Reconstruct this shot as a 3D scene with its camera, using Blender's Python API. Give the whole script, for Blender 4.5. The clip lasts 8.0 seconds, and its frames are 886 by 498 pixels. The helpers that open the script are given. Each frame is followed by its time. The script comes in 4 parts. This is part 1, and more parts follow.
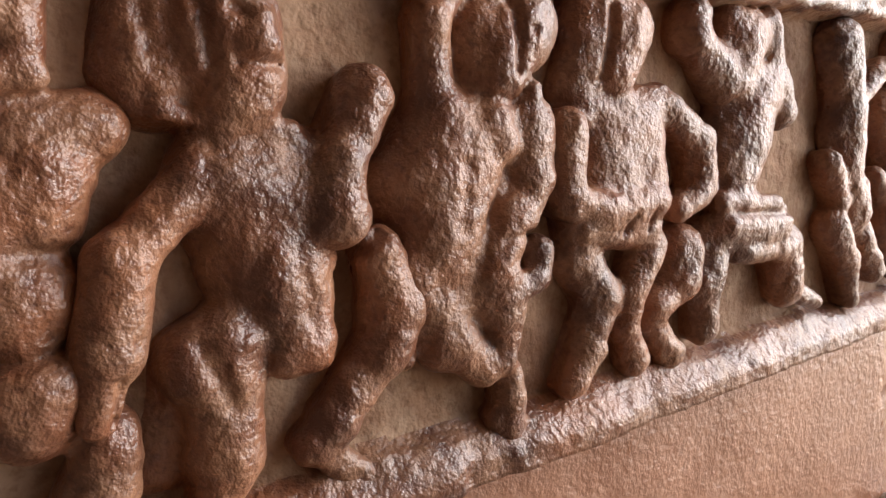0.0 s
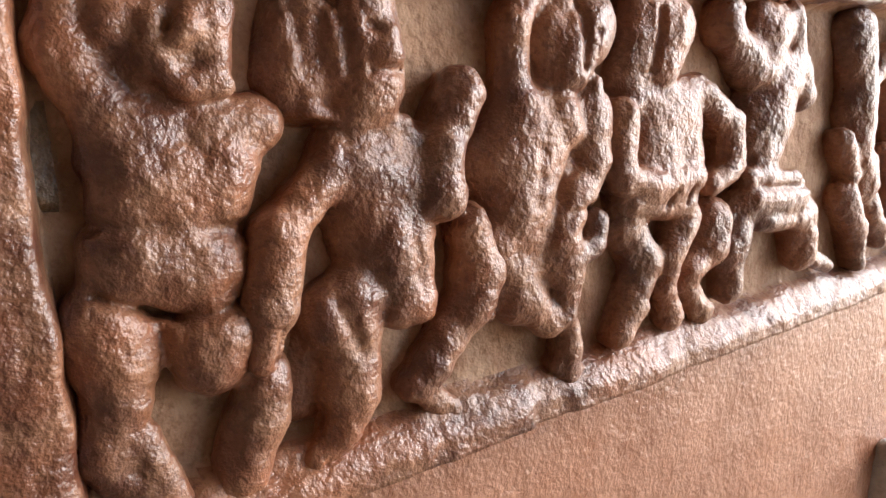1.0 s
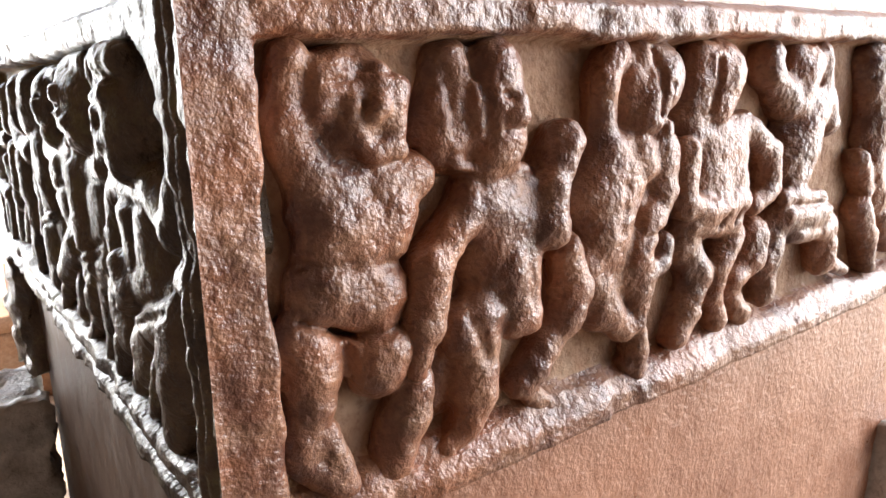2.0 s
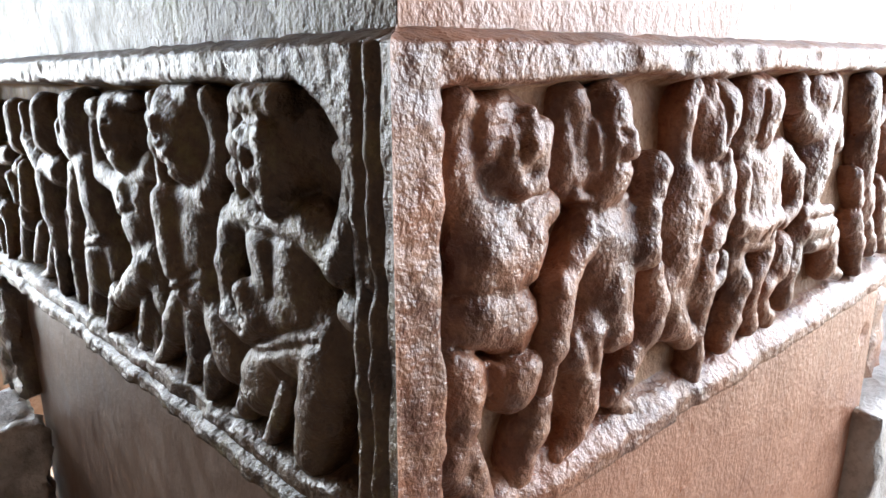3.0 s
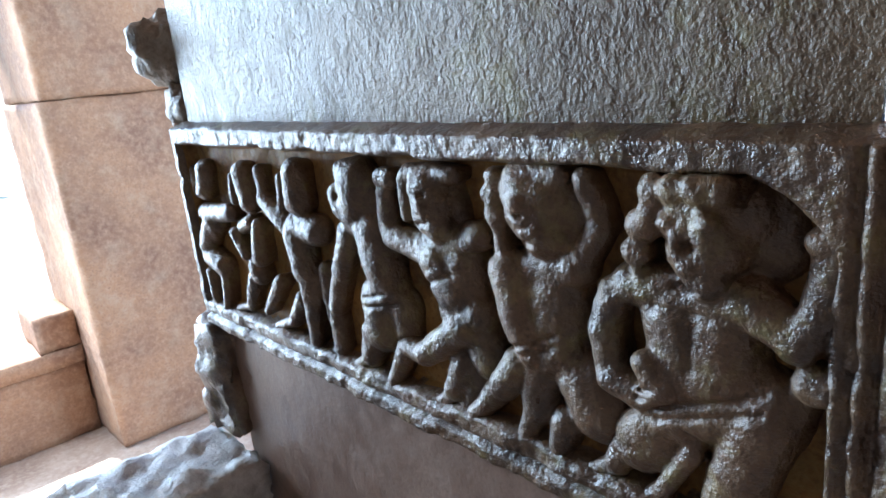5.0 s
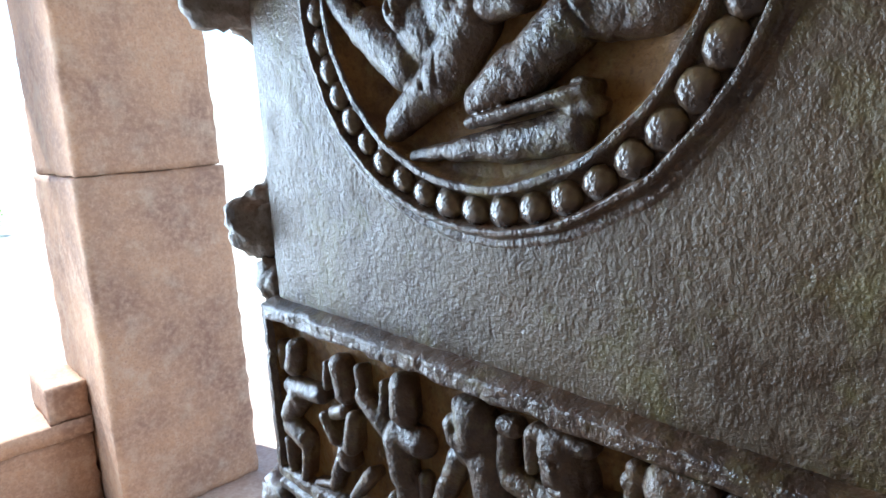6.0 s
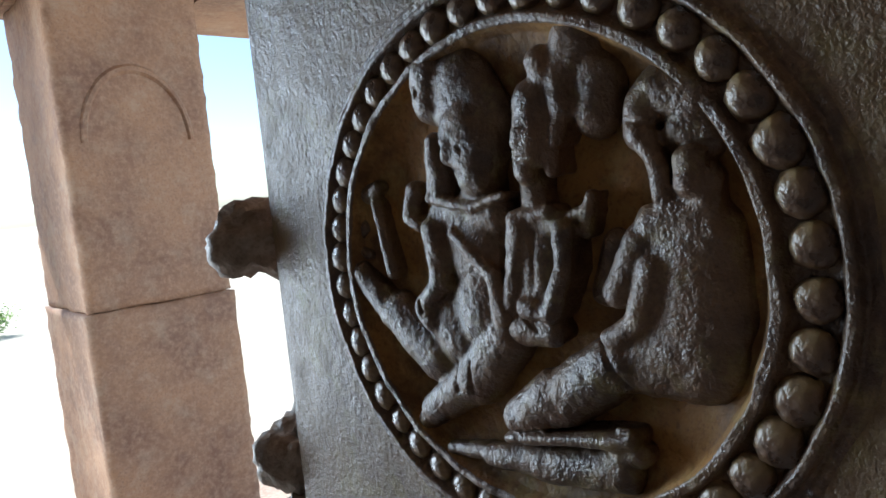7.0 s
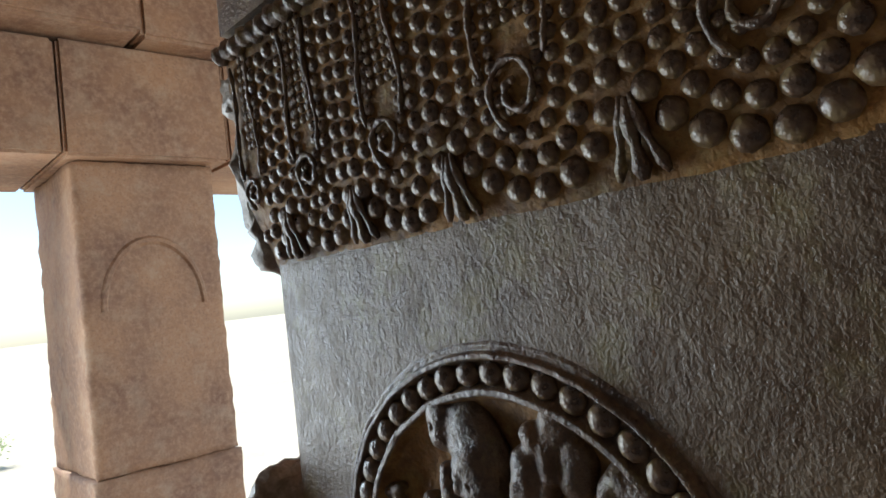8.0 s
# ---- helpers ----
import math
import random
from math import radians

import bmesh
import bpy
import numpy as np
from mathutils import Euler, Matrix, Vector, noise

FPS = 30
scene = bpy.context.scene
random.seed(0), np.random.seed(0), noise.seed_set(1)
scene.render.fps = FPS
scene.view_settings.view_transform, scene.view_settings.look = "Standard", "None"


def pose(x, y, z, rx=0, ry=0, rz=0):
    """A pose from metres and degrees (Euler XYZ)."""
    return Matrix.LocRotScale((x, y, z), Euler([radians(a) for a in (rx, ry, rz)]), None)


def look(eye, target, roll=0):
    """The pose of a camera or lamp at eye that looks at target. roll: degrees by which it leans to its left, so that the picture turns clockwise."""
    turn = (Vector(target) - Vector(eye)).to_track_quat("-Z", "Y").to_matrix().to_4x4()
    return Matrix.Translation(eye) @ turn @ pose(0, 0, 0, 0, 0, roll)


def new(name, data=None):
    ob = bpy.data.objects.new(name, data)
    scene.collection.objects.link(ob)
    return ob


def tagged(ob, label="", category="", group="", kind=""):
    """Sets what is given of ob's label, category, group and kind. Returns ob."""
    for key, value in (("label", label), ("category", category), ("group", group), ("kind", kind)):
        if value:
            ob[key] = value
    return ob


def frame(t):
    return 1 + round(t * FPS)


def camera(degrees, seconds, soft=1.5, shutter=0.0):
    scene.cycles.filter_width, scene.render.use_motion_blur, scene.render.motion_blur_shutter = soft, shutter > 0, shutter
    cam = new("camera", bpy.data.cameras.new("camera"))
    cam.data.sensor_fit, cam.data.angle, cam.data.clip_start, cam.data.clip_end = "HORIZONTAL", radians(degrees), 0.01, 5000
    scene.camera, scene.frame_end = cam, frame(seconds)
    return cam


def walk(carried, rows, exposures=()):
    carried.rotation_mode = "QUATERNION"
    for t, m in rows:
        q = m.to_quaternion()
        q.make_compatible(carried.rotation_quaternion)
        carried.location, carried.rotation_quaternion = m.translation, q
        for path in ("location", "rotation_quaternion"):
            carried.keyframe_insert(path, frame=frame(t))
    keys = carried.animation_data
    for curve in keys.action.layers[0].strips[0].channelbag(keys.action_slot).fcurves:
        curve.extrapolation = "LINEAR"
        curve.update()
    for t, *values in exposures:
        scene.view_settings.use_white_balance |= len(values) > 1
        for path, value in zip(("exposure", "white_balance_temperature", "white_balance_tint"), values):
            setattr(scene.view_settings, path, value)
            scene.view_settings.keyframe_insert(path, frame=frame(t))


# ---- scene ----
cam = camera(66.5, 8.0, soft=1.6)
PATH = [
    (0, (0.061, -0.212, 1.026), (1.236, 1.371, 0.694), -0.5),
    (0.5, (0.033, -0.217, 1.031), (1.198, 1.355, 0.619), -0.2),
    (1, (0.005, -0.228, 1.037), (1.17, 1.34, 0.606), -0.6),
    (1.5, (-0.032, -0.233, 1.049), (1.128, 1.337, 0.614), -1.0),
    (1.7, (-0.049, -0.233, 1.058), (1.112, 1.329, 0.598), -0.8),
    (3, (-0.154, -0.183, 1.088), (1.203, 1.204, 0.6), 0.0),
    (3.5, (-0.206, -0.144, 1.091), (1.158, 1.241, 0.619), -1.1),
    (4, (-0.236, -0.098, 1.119), (1.055, 1.325, 0.565), -5.2),
    (5.3, (-0.297, -0.059, 1.153), (0.976, 1.389, 0.621), -5.9),
    (5.5, (-0.306, -0.056, 1.164), (0.981, 1.394, 0.671), -4.6),
    (6, (-0.339, 0.005, 1.305), (0.975, 1.457, 0.902), -3.1),
    (6.5, (-0.336, 0.032, 1.424), (0.985, 1.51, 1.159), -5.1),
    (7, (-0.33, 0.032, 1.482), (1.008, 1.507, 1.291), -5.7),
    (7.5, (-0.351, 0.006, 1.538), (1.005, 1.469, 1.388), -6.3),
    (8, (-0.403, -0.063, 1.676), (0.965, 1.39, 1.805), -6.9),
]

EXPOSURES = [(0.0, 1.02, 7300, 16), (1.0, 1.45, 7050, 15), (1.7, 1.55, 6900, 14), (3.0, 1.42, 6250, 10), (4.0, 1.75, 5350, 5), (5.5, 2.02, 5050, 3), (6.5, 1.25, 5200, 5), (8.0, 0.8, 5900, 6)]
walk(cam, [(t, look(eye, target, roll)) for t, eye, target, roll in PATH], EXPOSURES)

# ---- world and light ----
world = bpy.data.worlds.new("sky")
scene.world = world
world.use_nodes = True
wn = world.node_tree
sky = wn.nodes.new("ShaderNodeTexSky")
sky.sky_type = "NISHITA"
sky.sun_disc = False
sky.sun_elevation = radians(55)
sky.sun_rotation = radians(-40)
sky.air_density = 1.0
sky.dust_density = 1.0
wn.links.new(sky.outputs["Color"], wn.nodes["Background"].inputs["Color"])
wn.nodes["Background"].inputs["Strength"].default_value = 0.15

sun_data = bpy.data.lights.new("sun", "SUN")
sun_data.energy = 5.0
sun_data.angle = radians(0.6)
sun_data.color = (1.0, 0.94, 0.84)
sun = new("sun", sun_data)
sun.matrix_world = look((-3, 9, 14), (0, 0, 0))


def window_light(name, eye, target, sx, sy, watts, colour):
    """Daylight of an open bay of the porch."""
    d = bpy.data.lights.new(name, "AREA")
    d.shape, d.size, d.size_y, d.energy, d.color = "RECTANGLE", sx, sy, watts, colour
    o = new(name, d)
    o.matrix_world = look(eye, target)
    return o


window_light("daylight_far_bay", (-0.68, 2.85, 1.45), (-0.15, 0.4, 1.25), 0.95, 2.4, 38, (0.90, 0.96, 1.0))
window_light("daylight_side_bay", (2.3, -1.0, 1.6), (0.4, 0.0, 1.0), 1.6, 2.2, 50, (0.95, 0.97, 1.0))


# ---- materials ----
def material(name):
    m = bpy.data.materials.new(name)
    m.use_nodes = True
    nt = m.node_tree
    return m, nt, nt.nodes["Principled BSDF"]


def stone(name, base, dark, light, rough=0.5, spec=0.5, grain=260.0, bump=0.5, streak=0.0, patch=7.0, lichen=None, amount=0.35, coat=0.0, unit=1.0):
    """Weathered carved sandstone: patches, grain, darker pits and a fine relief."""
    m, nt, bs = material(name)
    N, L = nt.nodes.new, nt.links.new
    tc = N("ShaderNodeTexCoord")
    mp = N("ShaderNodeMapping")
    mp.inputs["Scale"].default_value = (unit, unit, unit * (1.0 - 0.72 * streak))
    L(tc.outputs["Object"], mp.inputs["Vector"])

    def noise_tex(scale, detail=4.0, rgh=0.6, vec=mp):
        n = N("ShaderNodeTexNoise")
        n.inputs["Scale"].default_value, n.inputs["Detail"].default_value, n.inputs["Roughness"].default_value = scale, detail, rgh
        L(vec.outputs[0], n.inputs["Vector"])
        return n

    def ramp(src, lo, hi, a=0.0, b=1.0):
        r = N("ShaderNodeMapRange")
        r.inputs[1].default_value, r.inputs[2].default_value, r.inputs[3].default_value, r.inputs[4].default_value = lo, hi, a, b
        L(src, r.inputs[0])
        return r.outputs[0]

    def mix(fac, a, b):
        x = N("ShaderNodeMix")
        x.data_type = "RGBA"
        L(fac, x.inputs["Factor"])
        for k, v in ((6, a), (7, b)):
            if isinstance(v, tuple):
                x.inputs[k].default_value = (*v, 1)
            else:
                L(v, x.inputs[k])
        return x.outputs[2]

    big, mid, fine = noise_tex(patch, 5), noise_tex(45.0, 4), noise_tex(grain, 3)
    col = mix(ramp(big.outputs[0], 0.40, 0.62), dark, base)
    col = mix(ramp(mid.outputs[0], 0.42, 0.75, 0.0, 0.75), col, light)
    col = mix(ramp(fine.outputs[0], 0.50, 0.30, 0.0, 0.55), col, dark)
    if lichen:
        spots = noise_tex(patch * 2.3, 6, 0.7)
        col = mix(ramp(spots.outputs[0], 0.52, 0.70, 0.0, amount), col, lichen)
    L(col, bs.inputs["Base Color"])
    L(ramp(mid.outputs[0], 0.25, 0.75, rough - 0.12, rough + 0.16), bs.inputs["Roughness"])
    bs.inputs["Specular IOR Level"].default_value = spec
    bs.inputs["Coat Weight"].default_value = coat
    bs.inputs["Coat Roughness"].default_value = 0.32
    b1, b2 = N("ShaderNodeBump"), N("ShaderNodeBump")
    b1.inputs["Strength"].default_value, b1.inputs["Distance"].default_value = bump, 0.004
    b2.inputs["Strength"].default_value, b2.inputs["Distance"].default_value = bump, 0.0018
    L(noise_tex(grain * 0.42, 3).outputs[0], b1.inputs["Height"])
    L(fine.outputs[0], b2.inputs["Height"])
    L(b1.outputs[0], b2.inputs["Normal"])
    L(b2.outputs[0], bs.inputs["Normal"])
    return m


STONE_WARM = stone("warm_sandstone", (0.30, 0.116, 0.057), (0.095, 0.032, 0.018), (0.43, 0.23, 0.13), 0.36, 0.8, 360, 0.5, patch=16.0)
STONE_DUST = stone("dusty_recess_stone", (0.40, 0.235, 0.145), (0.20, 0.098, 0.055), (0.52, 0.375, 0.265), 0.75, 0.3, 230, 0.6, patch=12.0)
# carvings of the left face: darker browns than STONE_WARM on the right face
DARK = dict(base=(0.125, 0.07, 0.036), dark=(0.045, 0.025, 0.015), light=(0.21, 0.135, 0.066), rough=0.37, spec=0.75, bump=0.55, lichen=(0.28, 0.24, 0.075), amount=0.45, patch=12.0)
STONE_DARK = stone("dark_brown_sandstone", grain=380, **DARK)
STONE_BEAD = stone("dark_brown_beads", grain=150, unit=0.012, **{**DARK, "bump": 0.6, "rough": 0.30})
STONE_OCHRE = stone("ochre_recess_stone", (0.33, 0.17, 0.045), (0.10, 0.05, 0.018), (0.36, 0.22, 0.075), 0.65, 0.35, 240, 0.5, patch=12.0, lichen=(0.36, 0.29, 0.11), amount=0.5)
# shaft of the left face: colours set darker and browner than SHAFT_WARM's
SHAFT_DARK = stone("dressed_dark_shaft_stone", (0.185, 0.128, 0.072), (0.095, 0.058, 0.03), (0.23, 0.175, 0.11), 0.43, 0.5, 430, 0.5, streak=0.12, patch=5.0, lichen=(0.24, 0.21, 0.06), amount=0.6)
SHAFT_FOOT = stone("dressed_brown_shaft_stone", (0.22, 0.145, 0.105), (0.15, 0.092, 0.065), (0.28, 0.195, 0.145), 0.40, 0.6, 260, 0.16, streak=0.3, patch=5.0)
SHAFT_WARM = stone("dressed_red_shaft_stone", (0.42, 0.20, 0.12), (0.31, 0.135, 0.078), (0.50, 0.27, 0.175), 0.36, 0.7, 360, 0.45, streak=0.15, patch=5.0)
PILLAR_FAR = stone("orange_pillar_stone", (0.34, 0.195, 0.105), (0.20, 0.11, 0.066), (0.42, 0.28, 0.185), 0.7, 0.4, 110, 0.5, patch=3.2, lichen=(0.42, 0.32, 0.22), amount=0.5)
GREY_STONE = stone("grey_rough_hewn_stone", (0.52, 0.50, 0.48), (0.30, 0.28, 0.26), (0.66, 0.65, 0.63), 0.5, 0.6, 150, 0.8, patch=14.0)
FLOOR_STONE = stone("worn_floor_stone", (0.42, 0.31, 0.23), (0.28, 0.19, 0.135), (0.50, 0.40, 0.31), 0.7, 0.4, 60, 0.4, patch=3.0)
EARTH = stone("dry_earth", (0.52, 0.46, 0.36), (0.38, 0.33, 0.24), (0.62, 0.56, 0.46), 0.9, 0.2, 20, 0.4, patch=0.6)
LUMP_STONE = stone("weathered_grey_brown_stone", (0.30, 0.25, 0.19), (0.15, 0.11, 0.075), (0.46, 0.42, 0.36), 0.5, 0.6, 160, 0.8, patch=20.0)
# kept dark so the unseen walls bounce little light; shrub stems use it too
WALL_DARK = stone("low_bounce_dark_stone", (0.10, 0.07, 0.05), (0.05, 0.035, 0.025), (0.15, 0.11, 0.08), 0.7, 0.4, 90, 0.5, patch=3.0)
LEAF = stone("green_leaves", (0.10, 0.17, 0.05), (0.06, 0.11, 0.03), (0.13, 0.21, 0.07), 0.6, 0.4, 30, 0.3, patch=2.0)
ln = LEAF.node_tree
thin = ln.nodes.new("ShaderNodeBsdfTranslucent")
thin.inputs["Color"].default_value = (0.30, 0.42, 0.14, 1)
both = ln.nodes.new("ShaderNodeMixShader")
both.inputs[0].default_value = 0.55
ln.links.new(ln.nodes["Principled BSDF"].outputs[0], both.inputs[1])
ln.links.new(thin.outputs[0], both.inputs[2])
ln.links.new(both.outputs[0], ln.nodes["Material Output"].inputs["Surface"])


# ---- building helpers ----
def lattice(u, v, seed):
    """Smooth noise from -1 to 1 on a lattice of unit cells."""
    i, j = np.floor(u).astype(np.int64), np.floor(v).astype(np.int64)
    a, b = u - i, v - j
    a, b = a * a * (3 - 2 * a), b * b * (3 - 2 * b)

    def rnd(p, q):
        n = (p * 374761393 + q * 668265263 + seed * 974711) & 0x7FFFFFFF
        n = ((n ^ (n >> 13)) * 1274126177) & 0x7FFFFFFF
        return ((n ^ (n >> 16)) & 0xFFFF) / 32767.5 - 1

    return (rnd(i, j) * (1 - a) + rnd(i + 1, j) * a) * (1 - b) + (rnd(i, j + 1) * (1 - a) + rnd(i + 1, j + 1) * a) * b


def rubble(u, v, size, seed, octaves=3):
    out, amp = 0, 1.0
    for k in range(octaves):
        out = out + amp * lattice(u / size * 2 ** k + 17.3 * k, v / size * 2 ** k, seed + k)
        amp *= 0.5
    return out


def grid_mesh(name, co, keep=None, mat=None, smooth=True, ground=None, low=None):
    """A mesh from an array of places (rows, columns, 3), with the cells of keep."""
    r, c = co.shape[:2]
    idx = np.arange(r * c).reshape(r, c)
    quads = np.stack([idx[:-1, :-1], idx[:-1, 1:], idx[1:, 1:], idx[1:, :-1]], -1).reshape(-1, 4)
    if keep is not None:
        quads = quads[keep.reshape(-1)]
    used, inv = np.unique(quads, return_inverse=True)
    me = bpy.data.meshes.new(name)
    me.from_pydata(co.reshape(-1, 3)[used].tolist(), [], inv.reshape(-1, 4).tolist())
    if smooth:
        me.polygons.foreach_set("use_smooth", [True] * len(me.polygons))
    if mat:
        me.materials.append(mat)
    if ground:
        me.materials.append(ground)
        me.polygons.foreach_set("material_index", low.reshape(-1).astype(np.int32))
    return me


def join_part(name, me, parent, label="", kind=""):
    ob = new(name, me)
    ob.parent = parent
    ob.matrix_parent_inverse = home(parent)
    return tagged(ob, label, kind=kind)


def home(ob):
    """Undoes the place of an Empty; meshes under it already stand in world places."""
    return Matrix.Translation(-Vector(ob.location)) if ob.type == "EMPTY" else Matrix()


def root(name, at, label, category, group="", kind=""):
    e = new(name)
    e.empty_display_size = 0.1
    e.location = at
    return tagged(e, label, category, group, kind)


BASE = 0.874           # underside of the carved band, metres
W = 0.692              # width of the band round the pillar
LIFT = 0.95            # how high the figures stand against their laid-out height
SET = 0.03             # depth of the carved ground behind the band's front


def left_at(u, z, h):
    """Left face: millimetres along the face, above the band's underside and out of the carved ground."""
    return np.stack([SET - h / 1000, u / 1000, BASE + z / 1000], -1)


def right_at(u, z, h):
    """Right face, a little out of square and out of level with the left."""
    return np.stack([u / 1000, SET - h / 1000 - 0.045 * u / 1000, BASE + z / 1000 + 0.02 * u / 1000], -1)


def surface(field, origin, step):
    """The skin between the inside (below zero) and the outside of a field on a grid."""
    n = [s - 1 for s in field.shape]
    total, count = np.zeros((*n, 3)), np.zeros(n)
    corners = [(a, b, c) for a in (0, 1) for b in (0, 1) for c in (0, 1)]

    def at(o):
        return field[o[0]:o[0] + n[0], o[1]:o[1] + n[1], o[2]:o[2] + n[2]]

    for a in corners:
        for ax in range(3):
            if a[ax]:
                continue
            b = tuple(a[k] + (k == ax) for k in range(3))
            fa, fb = at(a), at(b)
            cross = (fa < 0) != (fb < 0)
            t = np.where(cross, fa / np.where(cross, fa - fb, 1), 0)
            for k in range(3):
                total[..., k] += np.where(cross, a[k] + (t if k == ax else 0), 0)
            count += cross
    live = count > 0
    number = -np.ones(n, int)
    number[live] = np.arange(int(live.sum()))
    cell = np.argwhere(live)
    verts = np.array(origin) + step * (cell + total[live] / count[live][:, None])
    faces = []
    for ax in range(3):
        o1, o2 = (ax + 1) % 3, (ax + 2) % 3
        lo, hi = [slice(None)] * 3, [slice(None)] * 3
        lo[ax], hi[ax] = slice(0, -1), slice(1, None)
        a, b = field[tuple(lo)] < 0, field[tuple(hi)] < 0
        e = np.argwhere(a != b)
        e = e[(e[:, o1] > 0) & (e[:, o2] > 0) & (e[:, o1] < field.shape[o1] - 1) & (e[:, o2] < field.shape[o2] - 1)]
        quad = []
        for d1, d2 in ((-1, -1), (0, -1), (0, 0), (-1, 0)):
            c = e.copy()
            c[:, o1] += d1
            c[:, o2] += d2
            quad.append(number[c[:, 0], c[:, 1], c[:, 2]])
        quad = np.stack(quad, -1)
        flip = ~a[e[:, 0], e[:, 1], e[:, 2]]
        quad[flip] = quad[flip][:, ::-1]
        faces.append(quad)
    return verts, np.concatenate(faces)


class Relief:
    """A carved form that stands out of a ground, laid up from rounded limbs (millimetres)."""

    def __init__(self, u0, u1, z0, z1, step=1.5, seed=1, bulk=1.0, blend=3.0):
        self.step, self.seed, self.bulk, self.blend = step, seed, bulk, blend
        self.origin = (u0 - 4, z0 - 4, -5.0)
        self.u, self.z, self.h = np.meshgrid(np.arange(u0 - 4, u1 + 6, step), np.arange(z0 - 4, z1 + 6, step), np.arange(-5.0, 48.0, step), indexing="ij")
        self.f = np.full(self.u.shape, 40.0)

    def limb(self, u0, z0, u1, z1, r0, r1, top):
        top, blend = top * LIFT, self.blend
        slim = [r * self.bulk for r in (r0, r1)]
        du, dz = u1 - u0, z1 - z0
        t = np.clip(((self.u - u0) * du + (self.z - z0) * dz) / max(du * du + dz * dz, 1e-6), 0, 1)
        d = np.hypot(self.u - u0 - t * du, self.z - z0 - t * dz)
        r = slim[0] + t * (slim[1] - slim[0])
        rz = np.minimum(r, 0.7 * top)
        over = self.h - (top - rz)
        round_top = np.hypot(d, over * r / rz) - r
        stem = d - r * (1 - 0.28 * np.clip(-over / 14, 0, 1))
        form = np.where(over > 0, round_top, stem)
        k = np.clip(blend - np.abs(form - self.f), 0, None)
        self.f = np.minimum(form, self.f) - k * k / (4 * blend)
        return self

    def cut(self, u0, z0, u1, z1, wide, deep):
        du, dz = u1 - u0, z1 - z0
        t = np.clip(((self.u - u0) * du + (self.z - z0) * dz) / max(du * du + dz * dz, 1e-6), 0, 1)
        d = np.hypot(self.u - u0 - t * du, self.z - z0 - t * dz) / wide
        self.f = self.f + deep * np.exp(-d * d) * (self.h > 9)
        return self

    def mesh(self, name, place, mat, wear=1.0):
        a, b = self.u + 0.8 * self.h, self.z - 0.6 * self.h
        self.f += wear * (0.9 * rubble(a, b, 17, self.seed, 2) + 0.6 * rubble(a, b, 6.5, self.seed + 9, 2))
        v, q = surface(self.f, self.origin, self.step)
        me = bpy.data.meshes.new(name)
        me.from_pydata(place(v[:, 0], v[:, 1], v[:, 2]).tolist(), [], q.tolist())
        me.polygons.foreach_set("use_smooth", [True] * len(me.polygons))
        me.materials.append(mat)
        return me


def step_up(x, a, b):
    t = np.clip((x - a) / (b - a), 0, 1)
    return t * t * (3 - 2 * t)


# ---- the pillar ----
pillar = root("carved_pillar", (0.36, 0.36, -0.28), "square reddish sandstone pillar with carved friezes and a beaded medallion", "pillar")


def shaft_face(name, place, u0, u1, z0, z1, h, step, mat, seed, hole=None):
    u, z = np.meshgrid(np.linspace(u0, u1, int((u1 - u0) / step) + 1), np.linspace(z0, z1, int((z1 - z0) / step) + 1))
    e = np.minimum(np.minimum(u - u0, u1 - u) / 12, 1)
    hh = h + (0.9 * rubble(u, z, 60, seed) + 0.16 * rubble(u, z * 0.6, 8, seed + 5, 2)) * np.clip(e, 0, 1)
    hh = hh - 9 * np.exp(-((u - 655) / 5) ** 2 - ((z + 68) / 8) ** 2)
    keep = None
    if hole:
        r = np.hypot(u - hole[0], (z - hole[1]) / MED_S)
        inside = r < hole[2]
        keep = ~(inside[:-1, :-1] & inside[1:, :-1] & inside[:-1, 1:] & inside[1:, 1:])
    return grid_mesh(name, place(u, z, hh), keep, mat)


MED_U, MED_Z, MED_R, MED_S = 354, 542, 231, 0.918
TOP_Z = 858
far_u = 682
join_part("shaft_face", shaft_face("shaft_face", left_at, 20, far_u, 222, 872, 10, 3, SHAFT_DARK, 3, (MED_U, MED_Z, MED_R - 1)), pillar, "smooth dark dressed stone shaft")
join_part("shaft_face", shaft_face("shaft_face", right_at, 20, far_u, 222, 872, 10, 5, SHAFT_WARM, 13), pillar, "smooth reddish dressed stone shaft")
join_part("shaft_face", shaft_face("shaft_face", left_at, 20, far_u, -1154, 20, 10, 8, SHAFT_FOOT, 23), pillar)
join_part("shaft_face", shaft_face("shaft_face", right_at, 20, far_u, -1154, 20, 10, 8, SHAFT_WARM, 33), pillar)


def box_mesh(name, lo, hi, mat, bevel=0.006, seg=2):
    bm = bmesh.new()
    bmesh.ops.create_cube(bm, size=1)
    for v in bm.verts:
        v.co = Vector([lo[i] + (v.co[i] + 0.5) * (hi[i] - lo[i]) for i in range(3)])
    if bevel:
        bmesh.ops.bevel(bm, geom=bm.edges[:], offset=bevel, segments=seg, affect="EDGES")
    me = bpy.data.meshes.new(name)
    bm.to_mesh(me)
    bm.free()
    me.materials.append(mat)
    return me


